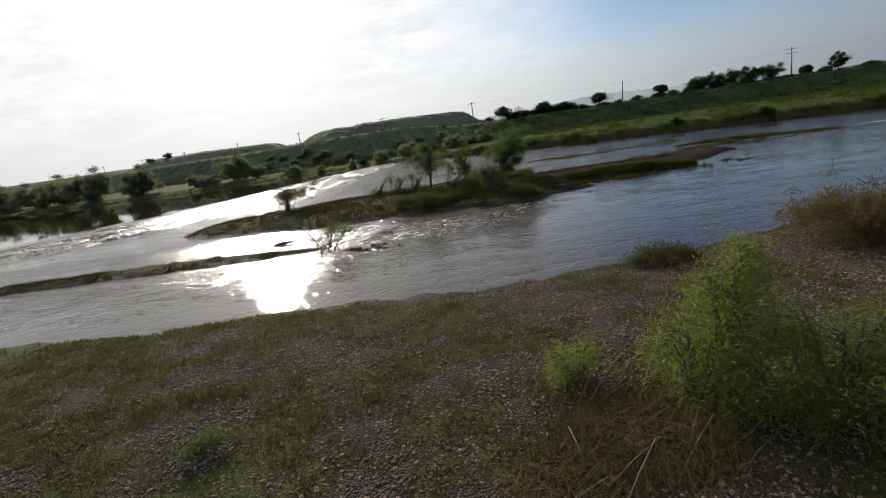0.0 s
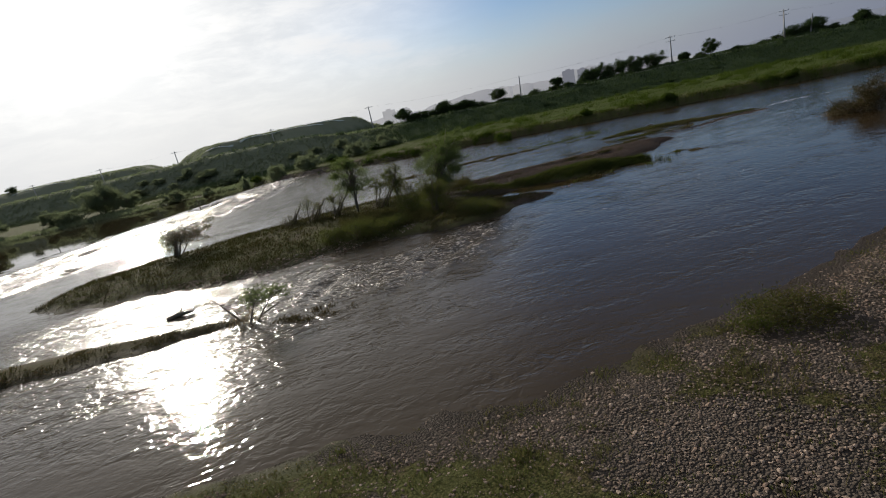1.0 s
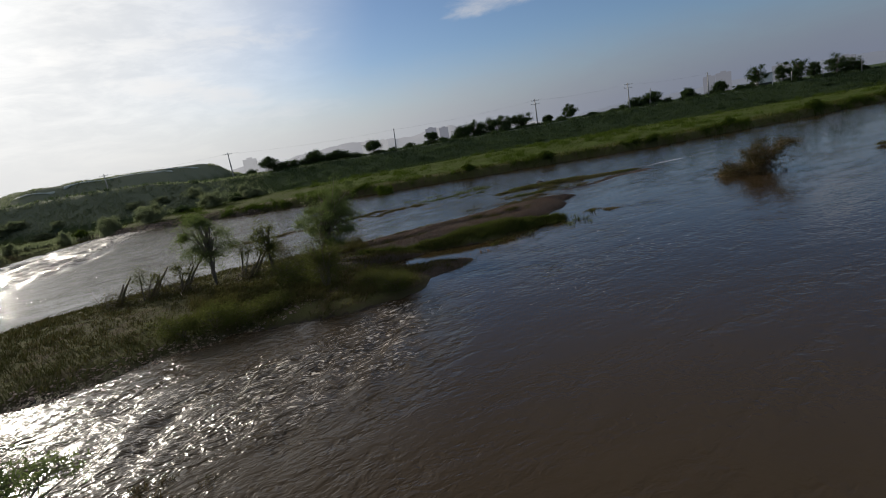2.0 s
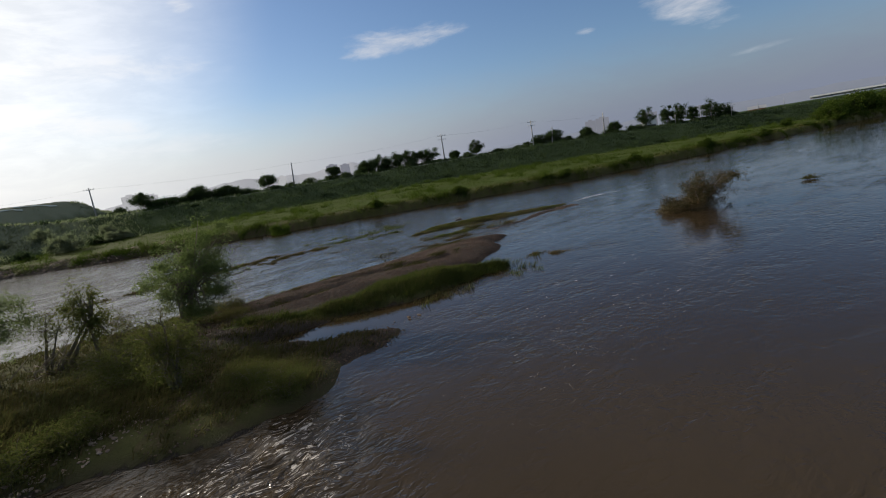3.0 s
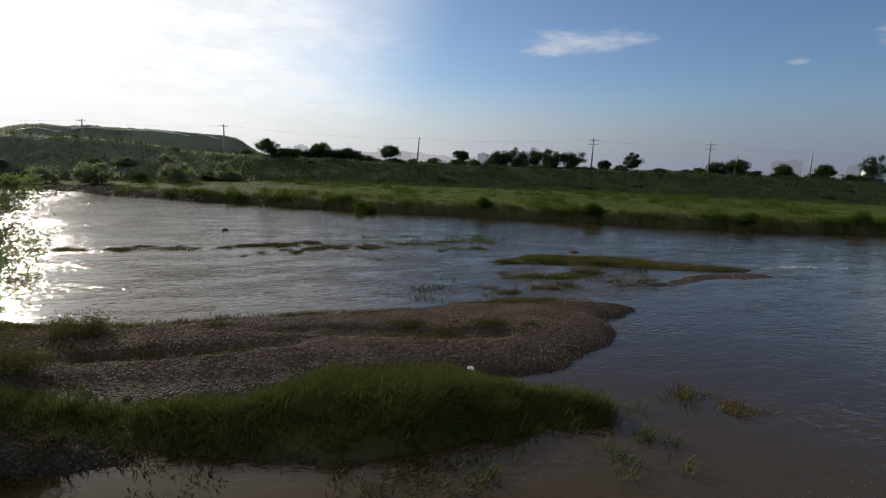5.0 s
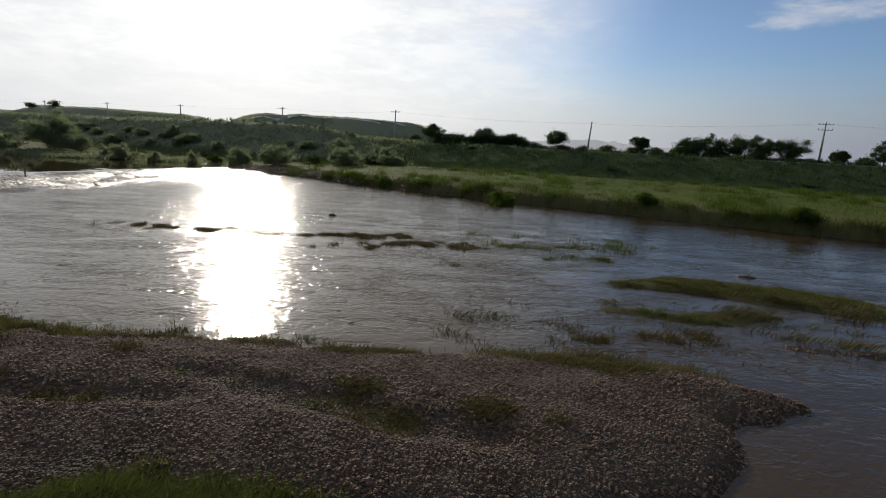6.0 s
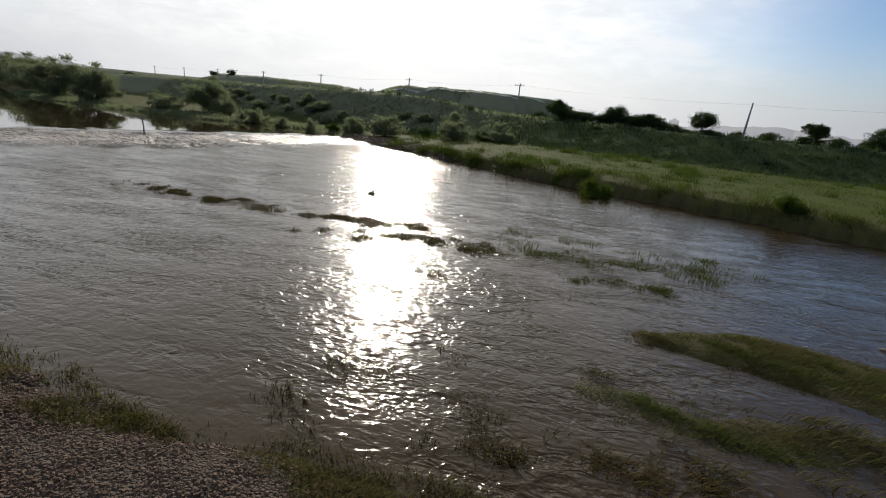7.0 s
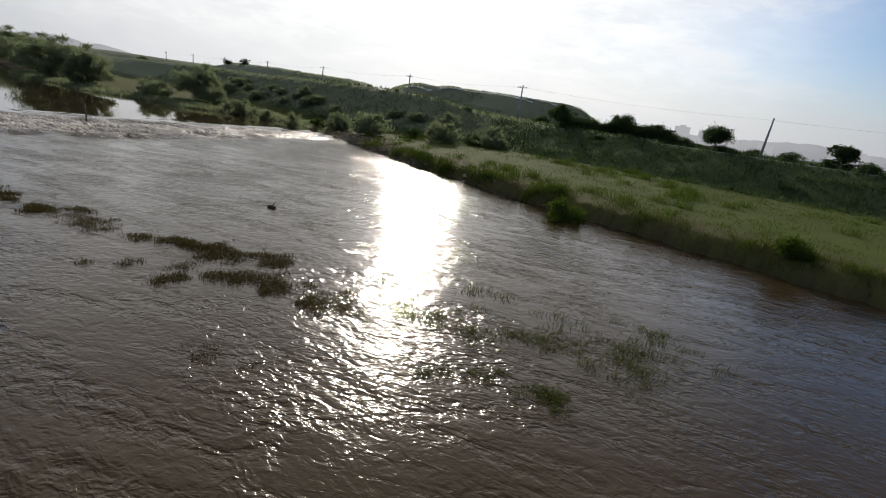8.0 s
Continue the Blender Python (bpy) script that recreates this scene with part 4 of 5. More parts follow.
# ---- island ----
isl_keep = lambda x, y: np.clip(ramp(chain(x, y, ISLAND), -0.3, 0.6) * (0.35 + 0.65 * ramp(rough(x, y, 2.6, 51), 0.3, 0.6)), 0, 1) * (1 - 0.75 * ramp(x, 4, 8)) * (ground_height(x, y) > 0.05)
xy = scatter(-25, 11, 38, 60, 22000, 21, isl_keep)
stuff("island_grass", blades("island_grass", tufted(xy, 4, 0.1, 22), 0.24, 0.035, MAT_MAT_GRASS, 0.95, FLOW, 0.9, 23), "short flattened olive grass on the island", "grass")
xy = scatter(6, 25, 42, 49, 15000, 24, lambda x, y: ramp(chain(x, y, RIDGE) + (rough(x, y, 1.3, 53) - 0.5) * 1.6, -0.1, 0.4) * (0.3 + 0.7 * ramp(x, 11, 14)))
stuff("sedge", blades("sedge", tufted(xy, 13, 0.13, 25), 0.34, 0.02, MAT_SEDGE, 1.2, FLOW + 0.25, 1.6, 26), "long green sedge bent over by the current", "grass")
xy = scatter(9, 24, 42, 49, 2600, 66, lambda x, y: ramp(chain(x, y, RIDGE) + (rough(x, y, 1.0, 54) - 0.5) * 1.2, 0.0, 0.4) * ramp(rough(x, y, 0.9, 56), 0.42, 0.6))
stuff("sedge_tussocks", blades("sedge_tussocks", tufted(xy, 34, 0.13, 67), 0.46, 0.018, MAT_SEDGE, 1.15, FLOW + 0.2, 1.3, 68), "lumpy green sedge tussocks bowed by the current", "grass")
xy = scatter(7, 30, 52, 57, 9000, 84, lambda x, y: ramp(chain(x, y, GRAVEL) + (combed(x, y, 86) - 0.5) * 2.6, -0.9, -0.1) * ramp(-chain(x, y, GRAVEL), -0.7, -0.2) * ramp(y, 52.2, 53.2) * ramp(combed(x, y, 90), 0.42, 0.56))
stuff("edge_weeds", blades("edge_weeds", tufted(xy, 8, 0.14, 85), 0.24, 0.02, MAT_BROWN_LEAF, 1.2, FLOW, 0.8, 94, lift=0.02), "brown-green weeds trailing in the shallows off the gravel bar", "weeds")


def turf_keep(x, y):
    best = np.zeros(x.shape)
    for k, patch in enumerate(TURF + GROOVES):
        best = np.maximum(best, (0.9 if k < len(TURF) else 0.45) * ramp(chain(x, y, patch) + (rough(x, y, 0.9, 57) - 0.5) * 1.8, 0.0, 0.4))
    return best


xy = scatter(6, 28.5, 48, 56.5, 32000, 27, turf_keep)
stuff("fringe_grass", blades("fringe_grass", tufted(xy, 7, 0.14, 28), 0.2, 0.02, MAT_MAT_GRASS, 1.35, FLOW, 0.5, 29), "flattened grass along the gravel bar's edge", "grass")
xy = scatter(5, 20, 39, 47, 5200, 30, lambda x, y: 0.7 * ((chain(x, y, SPIT) > 0) | (np.abs(chain(x, y, RIDGE) + 0.7) < 0.9) | (chain(x, y, LOBE) > 0)) * ramp(rough(x, y, 1.6, 65), 0.45, 0.62))
stuff("mud_grass", blades("mud_grass", tufted(xy, 6, 0.12, 31), 0.24, 0.03, MAT_MAT_GRASS, 1.1, FLOW, 0.7, 32), "brown-green grass on the wet gravel spit", "grass")


xy = scatter(-2, 9.5, 38.5, 48.5, 5500, 48, lambda x, y: (ground_height(x, y) > 0.08) * ramp(rough(x, y, 1.9, 101), 0.4, 0.6) * (1 - 0.8 * ramp(x, 7.5, 9.5)))
stuff("flood_grass", blades("flood_grass", tufted(xy, 6, 0.12, 49), 0.42, 0.026, MAT_BROWN_LEAF, 1.25, FLOW, 0.8, 50), "long brown-olive grass laid over by the flood", "grass")


bar_keep = lambda x, y: np.maximum(ramp(chain(x, y, BAR_FAR) + (combed(x, y, 58) - 0.5) * 1.2, -0.2, 0.4), ramp(chain(x, y, BAR_FAR_ROW) + (combed(x, y, 59) - 0.5) * 1.6, -0.2, 0.4))
xy = scatter(27, 48, 54, 66, 16000, 33, bar_keep)
streak = combed(xy[:, 0], xy[:, 1], 62)
for name, which, mat, long_, words in (("bar_grass", streak > 0.53, MAT_SEDGE, 0.19, "combed green grass on a drowned bar"), ("bar_straw", (streak > 0.40) & (streak <= 0.50), MAT_BROWN_LEAF, 0.15, "combed brown dead grass on a drowned bar"), ("bar_moss", streak <= 0.36, MAT_MAT_GRASS, 0.13, "short dark matted grass on a drowned bar")):
    stuff(name, blades(name, tufted(xy[which], 12, 0.12, 34), long_, 0.018, mat, 1.15, FLOW - 0.1, 0.5, 35), words, "grass")
xy = scatter(20, 42, 53, 62, 9000, 45, lambda x, y: ramp(combed(x, y, 60), 0.56, 0.68) * ramp(chain(x, y, [(24, 56, 1.5), (30, 57, 2.5), (38, 58, 2.0)]), -1.5, 0.5) * 0.8)
stuff("drowned_grass", blades("drowned_grass", tufted(xy, 6, 0.16, 46), 0.34, 0.026, MAT_MAT_GRASS, 1.45, FLOW - 0.1, 0.25, 47, lift=0.14), "brown grass combed flat under the shallow water's surface", "grass")
xy = scatter(-37, -6, 28, 36, 7000, 36, lambda x, y: ramp(chain(x, y, BAR_LOW), -0.1, 0.5) * ramp(rough(x, y, 1.8, 67), 0.3, 0.6))
stuff("bar_weeds", blades("bar_weeds", tufted(xy, 6, 0.14, 37), 0.17, 0.04, MAT_SNAG, 1.45, FLOW, 1.0, 38), "dark matted weeds on a low mud bar", "weeds")
for k, c in enumerate(CLUMPS):
    cx, cy = [n[0] for n in c], [n[1] for n in c]
    xy = scatter(min(cx) - 1.2, max(cx) + 1.2, min(cy) - 1.4, max(cy) + 1.4, 700 + 500 * len(c), 200 + k, lambda x, y: ramp(chain(x, y, c) + (rough(x, y, 0.8, 69, 3) - 0.5) * 4.6, 0.2, 0.6))
    if len(xy):
        tagged(new("grass_clump", blades("grass_clump", tufted(xy, 9, 0.13, 220 + k), 0.21, 0.022, MAT_SEDGE if k in (5, 7, 12) else MAT_SNAG, 1.25, FLOW, 0.7, 240 + k, lift=0.02)),
               "drowned grass clump standing in the current", "grass", "drowned grass clumps", "stuff")
# single stalks in the shallows
xy = scatter(24, 37, 69.5, 75, 160, 39, lambda x, y: 0.8 * ramp(rough(x, y, 1.5, 73), 0.45, 0.6))
stuff("water_grass", blades("water_grass", tufted(xy, 26, 0.24, 40), 0.3, 0.02, MAT_SEDGE, 0.9, FLOW, 0.6, 41, lift=0.1), "thin grass standing in the shallows", "grass")
xy = scatter(12.5, 25.5, 41, 45.5, 60, 42, lambda x, y: 0.5 * ramp(x, 14, 24))
stuff("water_grass", blades("water_grass", tufted(xy, 24, 0.16, 43), 0.4, 0.025, MAT_SEDGE, 0.9, FLOW, 0.6, 44, lift=0.1), "thin grass in the shallows by the gravel bar", "grass")

plant("willow_tree", rooted(6.7, 48.8), "bushy green willow with several dark stems on the island", "tree", 301, 5.1, 2.0, 9, 21000, (0.16, 0.034), MAT_WILLOW, clear=0.1, forks=18, sigma=0.27, lean=(1.7, 1.5), full=True)
plant("willow_tree", rooted(-0.2, 50.2), "slender green willow with bare lower stems", "tree", 311, 5.0, 1.6, 6, 9000, (0.16, 0.034), MAT_WILLOW, clear=0.22, forks=11, sigma=0.26, full=True)
plant("willow_tree", rooted(3.2, 49.6), "narrow yellow-green willow on the island", "tree", 321, 3.8, 0.9, 3, 3400, (0.16, 0.04), MAT_SHRUB, clear=0.15, forks=7, sigma=0.24, full=True)
plant("willow_shrub", rooted(4.7, 42.4), "olive willow shrub hanging over the island's shore", "shrub", 331, 3.1, 1.0, 7, 7500, (0.14, 0.022), MAT_SHRUB, clear=0.15, forks=9, sigma=0.24, weep=0.2)
plant("willow_shrub", rooted(3.4, 46.2), "low bushy willow thicket", "shrub", 335, 1.1, 1.2, 7, 3600, (0.14, 0.024), MAT_SHRUB, clear=0.1, forks=8, sigma=0.36)
plant("willow_shrub", rooted(5.6, 47.4), "bushy willow regrowth beneath a taller willow", "shrub", 337, 1.2, 1.0, 6, 3000, (0.14, 0.024), MAT_SHRUB, clear=0.08, forks=8, sigma=0.34)
plant("round_shrub", rooted(7.0, 38.6), "dense yellow-green dome shrub at the waterside", "shrub", 341, 0.75, 0.7, 9, 9000, (0.075, 0.013), MAT_SHRUB, clear=0.02, forks=7, sigma=0.26)
plant("round_shrub", rooted(6.6, 40.3), "dense yellow-green shrub above the muddy shore", "shrub", 343, 0.6, 0.7, 8, 7000, (0.075, 0.013), MAT_SHRUB, clear=0.02, forks=6, sigma=0.26)
plant("round_shrub", rooted(3.6, 45.0), "bright green low shrub on the island", "shrub", 345, 0.6, 1.1, 6, 2600, (0.12, 0.03), MAT_SHRUB, clear=0.05, forks=6, sigma=0.3)
for k, (x, y, h, r) in enumerate(((-2.6, 41.5, 1.0, 0.9), (-1.2, 41.4, 1.15, 1.0), (0.3, 41.0, 0.95, 0.9), (1.6, 41.3, 0.7, 0.7))):
    plant("yellow_shrub", rooted(x, y), "low yellow-olive shrub along the island's shore", "shrub", 351 + 3 * k, h, r, 6, 3400, (0.13, 0.025), MAT_SHRUB, clear=0.03, forks=6, sigma=0.22, group="yellow shrubs")
for k, (x, y, h, r) in enumerate(((7.6, 51.0, 0.7, 1.0), (8.8, 49.6, 0.4, 0.8), (4.2, 52.6, 1.2, 1.2), (9.6, 52.6, 0.45, 0.8))):
    plant("island_shrub", rooted(x, y), "low shrub under the willow on the gravel", "shrub", 371 + 3 * k, h, r, 5, 2400, (0.13, 0.024), MAT_BROWN_LEAF, clear=0.05, forks=6, sigma=0.24, group="shrubs under the willow")
broken = plant("broken_tree", rooted(-14.8, 51.2), "dark stunted tree with ragged brown crown", "tree", 381, 2.4, 2.0, 4, 6500, (0.16, 0.045), MAT_SNAG, clear=0.3, forks=9, sigma=0.34, lean=(1.1, -0.2))


part("trunk", tubes_mesh("trunk", [([(-0.25, 0.1, -0.1), (-0.1, 0.05, 0.6), (0.05, 0, 1.2), (0.45, -0.1, 1.7)], [0.26, 0.2, 0.17, 0.08])], MAT_BARK, 8), MAT_BARK, broken, "thick dark broken trunk")


def debris_heap(at, label, size, seed, lean):
    """Dead branches that the flood piled against a leaning stump."""
    ob = thing("driftwood_heap", rooted(*at), label, "driftwood", "driftwood on the island")
    r = np.random.default_rng(seed)
    for k in range(2):
        top = Vector((lean[0] * (0.8 + 0.5 * k), lean[1] + 0.3 * k, size * (0.8 + 0.2 * k)))
        part("stump", tubes_mesh("stump", [([(0.3 * k, 0, 0), top * 0.5 + Vector((0.1, 0, 0.1)), top], [0.10, 0.075, 0.045])], MAT_BARK, 7), MAT_BARK, ob)
    sticks = []
    for k in range(46):
        a = r.uniform(0, 2 * math.pi)
        p = Vector((r.normal(0.1, size * 0.3), r.normal(0, size * 0.22), abs(r.normal(0.1, size * 0.2))))
        v = Vector((math.cos(a), math.sin(a), r.normal(0.35, 0.5))) * r.uniform(0.3, 0.9) * size * 0.7
        sticks.append(([p, p + v * 0.5 + Vector(r.normal(0, 0.04, 3)), p + v], [0.022, 0.015, 0.006]))
    part("brushwood", tubes_mesh("brushwood", sticks, MAT_DRIFT, 4), MAT_DRIFT, ob)
    n = 900
    c = np.stack([r.normal(lean[0] * 0.4, size * 0.35, n), r.normal(0, size * 0.3, n), np.abs(r.normal(0.1, size * 0.25, n))], 1)
    part("litter", leaf_mesh("litter", c, 0.2, 0.03, MAT_BROWN_LEAF, 0.1, seed + 1), MAT_BROWN_LEAF, ob)
    return ob


for k, (x, y, s) in enumerate(((-5.9, 52.0, 1.5), (-4.0, 51.6, 1.7), (-2.2, 51.0, 1.9), (1.8, 50.0, 2.0))):
    debris_heap((x, y), "grey dead branches heaped against a leaning stump", s, 401 + k, (0.9 + 0.2 * k, 0.2))
debris_heap((6.0, 48.9), "dark driftwood and mud packed round the willow's foot", 1.1, 411, (0.5, 0.1))
for k, (x, y, h) in enumerate(((-4.2, 51.4, 2.1), (-2.0, 51.0, 2.6), (1.4, 50.2, 2.6))):
    plant("leaning_sapling", rooted(x, y), "half-bare leaning willow sapling among driftwood", "tree", 421 + 5 * k, h, 0.8, 3, 900, (0.15, 0.03), MAT_SHRUB, clear=0.4, forks=6, sigma=0.22, lean=(0.5, 0), group="leaning saplings")


def snag(name, at, label, seed, h, r, leaves, mat, lean=(0.6, -0.2), caught=1500, broken=12, stems=7, clear=0.2, bark=None):
    ob = plant(name, (at[0], at[1], -0.25), label, "shrub", seed, h, r, stems, leaves, (0.2, 0.04), mat, bark or MAT_DRIFT, clear=clear, forks=8, sigma=0.24, lean=lean)
    q = np.random.default_rng(seed + 9)
    for k in range(broken):
        a = q.uniform(0, 2 * math.pi)
        p = Vector((q.normal(0, r * 0.4), q.normal(0, r * 0.3), q.uniform(0.15, h * 0.35)))
        v = Vector((math.cos(a), math.sin(a) * 0.6, q.normal(0.2, 0.5))) * q.uniform(0.5, 1.3)
        part("broken_branch", tubes_mesh("broken_branch", [([p, p + v * 0.5, p + v], [0.04, 0.03, 0.012])], bark or MAT_DRIFT, 5), bark or MAT_DRIFT, ob)
    n = caught
    c = np.stack([q.normal(-0.2, r * 0.5, n), q.normal(0, r * 0.4, n), np.abs(q.normal(0.25, h * 0.2, n))], 1)
    part("caught_straw", leaf_mesh("caught_straw", c, 0.4, 0.025, MAT_DRY, 0.3, seed + 4), MAT_DRY, ob, "straw-coloured reeds caught in the twigs")
    return ob


snag("stranded_shrub", (41.2, 40.4), "willow shrub standing in the river, hung with brown flood debris", 451, 2.7, 1.6, 7500, MAT_SNAG, (0.7, -0.8), 1500, 34, 9, 0.05)
snag("stranded_shrub", (39.8, 41.7), "low willow shrub pressed down by the current", 455, 1.2, 1.2, 3600, MAT_SNAG, (0.5, -0.4), 900, 16, 6, 0.05)
snag("drowned_sapling", (-6.9, 30.4), "leaning willow sapling in the current with driftwood at its foot", 461, 2.3, 0.75, 900, MAT_WILLOW, (1.3, -0.5), 400, 6, 2, 0.5, MAT_BARK)
plant("drowned_weed", (53.5, 36.5, -0.1), "tiny brown weed tuft in the river", "weeds", 471, 0.35, 0.45, 5, 350, (0.2, 0.04), MAT_BROWN_LEAF, clear=0.1, forks=5, sigma=0.2)

# ---- logs and litter ----
def log(at, length, turn, label, z=0.02):
    ob = thing("driftwood_log", (at[0], at[1], z), label, "driftwood", "logs in the river", turn=turn)
    part("trunk", tubes_mesh("trunk", [([(-length / 2, 0, 0.0), (-length * 0.1, 0.05, 0.05), (length * 0.3, -0.04, 0.06), (length / 2, 0.02, 0.02)], [0.09, 0.11, 0.08, 0.03])], MAT_BARK, 7), MAT_BARK, ob)
    part("stub", tubes_mesh("stub", [([(0, 0, 0.05), (0.1, 0.12, 0.25), (0.2, 0.2, 0.4)], [0.04, 0.03, 0.012])], MAT_BARK, 5), MAT_BARK, ob)


log((38.4, 64.9), 0.9, -25, "dark wet log lying in the current", -0.04)
log((14.2, 80.3), 0.5, 10, "small dark log in the shallows")
log((-11.0, 34.9), 1.3, 12, "dark branch stranded beside the mud bar")
bm = bmesh.new()
bmesh.ops.create_icosphere(bm, subdivisions=2, radius=0.1)
for v in bm.verts:
    v.co.z *= 0.45
    v.co += Vector(np.random.default_rng(v.index).normal(0, 0.02, 3))
tagged(part("plastic_litter", bm, MAT_LITTER, None), "crumpled white plastic scrap on the gravel", "litter").location = (20.5, 46.9, ground_at(20.5, 46.9) + 0.06)

# ---- stones ----
def pebble_field(name, xy, small, large, label, seed, sink=0.35, mat=None, plain=False):
    r = np.random.default_rng(seed)
    bm = bmesh.new()
    if plain:
        bmesh.ops.create_cone(bm, segments=5, radius1=1.0, radius2=0.55, depth=1.2, cap_ends=True, cap_tris=True)
        bmesh.ops.triangulate(bm, faces=bm.faces[:])
    else:
        bmesh.ops.create_icosphere(bm, subdivisions=1, radius=1.0)
    bm.verts.index_update()
    unit = np.array([v.co[:] for v in bm.verts])
    tris = np.array([[v.index for v in f.verts] for f in bm.faces])
    bm.free()
    n = len(xy)
    size = small + (large - small) * r.random(n) ** 2.6
    dims = np.stack([size * r.uniform(0.8, 1.3, n), size * r.uniform(0.6, 1.0, n), size * r.uniform(0.35, 0.7, n)], 1) * 0.5
    v = unit[None] * (1 + r.normal(0, 0.2, (n, len(unit), 1))) * dims[:, None, :]
    a = r.uniform(0, 2 * np.pi, n)
    tilt = r.normal(0, 0.25, n)
    v[..., 2] = v[..., 2] + v[..., 0] * tilt[:, None]
    x = v[..., 0] * np.cos(a)[:, None] - v[..., 1] * np.sin(a)[:, None]
    y = v[..., 0] * np.sin(a)[:, None] + v[..., 1] * np.cos(a)[:, None]
    z = ground_height(xy[:, 0], xy[:, 1])
    z = np.maximum(z, -0.03 - 0.25 * size) + dims[:, 2] * (1 - 2 * sink)
    verts = np.stack([x + xy[:, :1], y + xy[:, 1:], v[..., 2] + z[:, None]], 2).reshape(-1, 3)
    faces = (np.arange(n)[:, None, None] * len(unit) + tris[None]).reshape(-1, 3)
    return stuff(name, mesh_of(name, verts, [faces], mat or MAT_STONE), label, "gravel")


stony = lambda x, y: (1 - 0.62 * veg_near(x, y)) * (0.08 + 0.92 * ramp(ground_height(x, y) + 0.08 * (rough(x, y, 0.8, 47) - 0.5), 0.10, 0.22)) * (ground_height(x, y) > -0.08)
xy = scatter(-13, 17.5, 4, 21.5, 82000, 501, stony)
pebble_field("gravel", xy, 0.035, 0.10, "grey-brown river cobbles on the near bank", 502)
bar_stones = lambda x, y: (chain(x, y, GRAVEL) > -0.3) * (1 - 0.85 * ramp(chain(x, y, CHANNEL) + 0.4 * (rough(x, y, 1.2, 63) - 0.5), -0.2, 0.3)) * (1 - 0.7 * turf_keep(x, y)) * (ground_height(x, y) > -0.05)
xy = scatter(5, 32, 46.2, 56, 72000, 503, bar_stones)
pebble_field("gravel", xy, 0.045, 0.13, "reddish-grey cobbles on the gravel bar", 504, mat=MAT_BAR_STONE, plain=True)
spit_stones = lambda x, y: ((chain(x, y, SPIT) > -0.8) | (chain(x, y, LOBE) > -0.3)  | (np.abs(chain(x, y, RIDGE) + 0.9) < 0.7)) * (ground_height(x, y) > -0.25)
xy = scatter(3, 47, 38.5, 58, 60000, 505, spit_stones)
pebble_field("gravel", xy, 0.04, 0.12, "wet dark cobbles along the spit and shallows", 506, mat=MAT_BAR_STONE, plain=True)
xy = scatter(-14, 4, 38, 46, 6000, 507, lambda x, y: (np.abs(chain(x, y, ISLAND) - 0.3) < 1.0) * 0.8)
pebble_field("gravel", xy, 0.06, 0.2, "cobbles along the island's shore", 508)
xy = scatter(12.5, 25, 39.5, 44.5, 1500, 509, lambda x, y: ramp(rough(x, y, 1.2, 75), 0.5, 0.65) * (chain(x, y, [(12.5, 40.6, 0.6), (14.5, 41.6, 0.8), (17, 42.4, 0.4)]) > -0.3))
pebble_field("gravel", xy, 0.08, 0.2, "cobbles breaking the water of the shallows", 510, sink=0.2)
xy = scatter(32, 47, 53, 57.5, 3500, 513, lambda x, y: ramp(chain(x, y, BAR_STONES) + (rough(x, y, 0.9, 76) - 0.5) * 1.4, -0.2, 0.3))
pebble_field("gravel", xy, 0.06, 0.18, "wet cobbles breaking the surface beside a drowned bar", 514, sink=0.3, mat=MAT_BAR_STONE, plain=True)
far_stones = lambda x, y: ramp(-x, -28, -5) * (np.abs(y - shore(x, FAR_SHORE) - 2.5) < 3.2)
xy = scatter(-14, 28, 96, 136, 9000, 511, far_stones)
pebble_field("gravel", xy, 0.15, 0.5, "dark boulders along the far shore", 512)

# ---- far bank and levee ----
def far_in(x, y):
    return y - shore(x, FAR_SHORE)


xy = scatter(-60, 210, 30, 150, 150000, 601, lambda x, y: ((far_in(x, y) > -3.0) & (far_in(x, y) < 3.4) & (ground_height(x, y) > 0.03)) * ramp(x, -15, 25) * (0.3 + 0.7 * ramp(rough(x, y, 2.4, 77), 0.4, 0.6)))
stuff("bank_reeds", blades("bank_reeds", tufted(xy, 9, 0.25, 602), 0.7, 0.045, MAT_SEDGE, 1.1, None, 0.6, 603), "tall green grass hanging over the far bank", "grass")
xy = scatter(5, 200, 35, 125, 45000, 630, lambda x, y: ((ground_height(x, y) > 0.15) & (far_in(x, y) > -2.5) & (far_in(x, y) < 2.2)) * ramp(rough(x, y, 3.2, 88), 0.42, 0.6))
stuff("bank_tussocks", blades("bank_tussocks", tufted(xy, 46, 0.34, 631), 0.95, 0.035, MAT_BANK_GRASS, 0.9, None, 0.6, 632), "green tussocks hanging over the far bank's edge", "grass")
xy = scatter(-60, 210, 35, 160, 110000, 604, lambda x, y: ((far_in(x, y) > 2.5) & (levee_shift(x, y) > 16)) * (0.15 + 0.85 * ramp(rough(x, y, 3.5, 79), 0.4, 0.65)) * 0.9)
stuff("meadow_grass", blades("meadow_grass", tufted(xy, 5, 0.4, 605), 0.26, 0.05, MAT_BANK_GRASS, 1.1, None, 0.6, 606), "bright green meadow grass on the far flat", "grass")
xy = scatter(0, 210, 35, 150, 2600, 621, lambda x, y: ((far_in(x, y) > 0.2) & (levee_shift(x, y) > 18)) * ramp(rough(x, y, 9, 85), 0.42, 0.62))
stuff("tussocks", blades("tussocks", tufted(xy, 70, 0.5, 622), 0.75, 0.05, MAT_BANK_GRASS, 0.8, None, 0.6, 623), "yellow-green tussocks standing in the meadow", "grass")
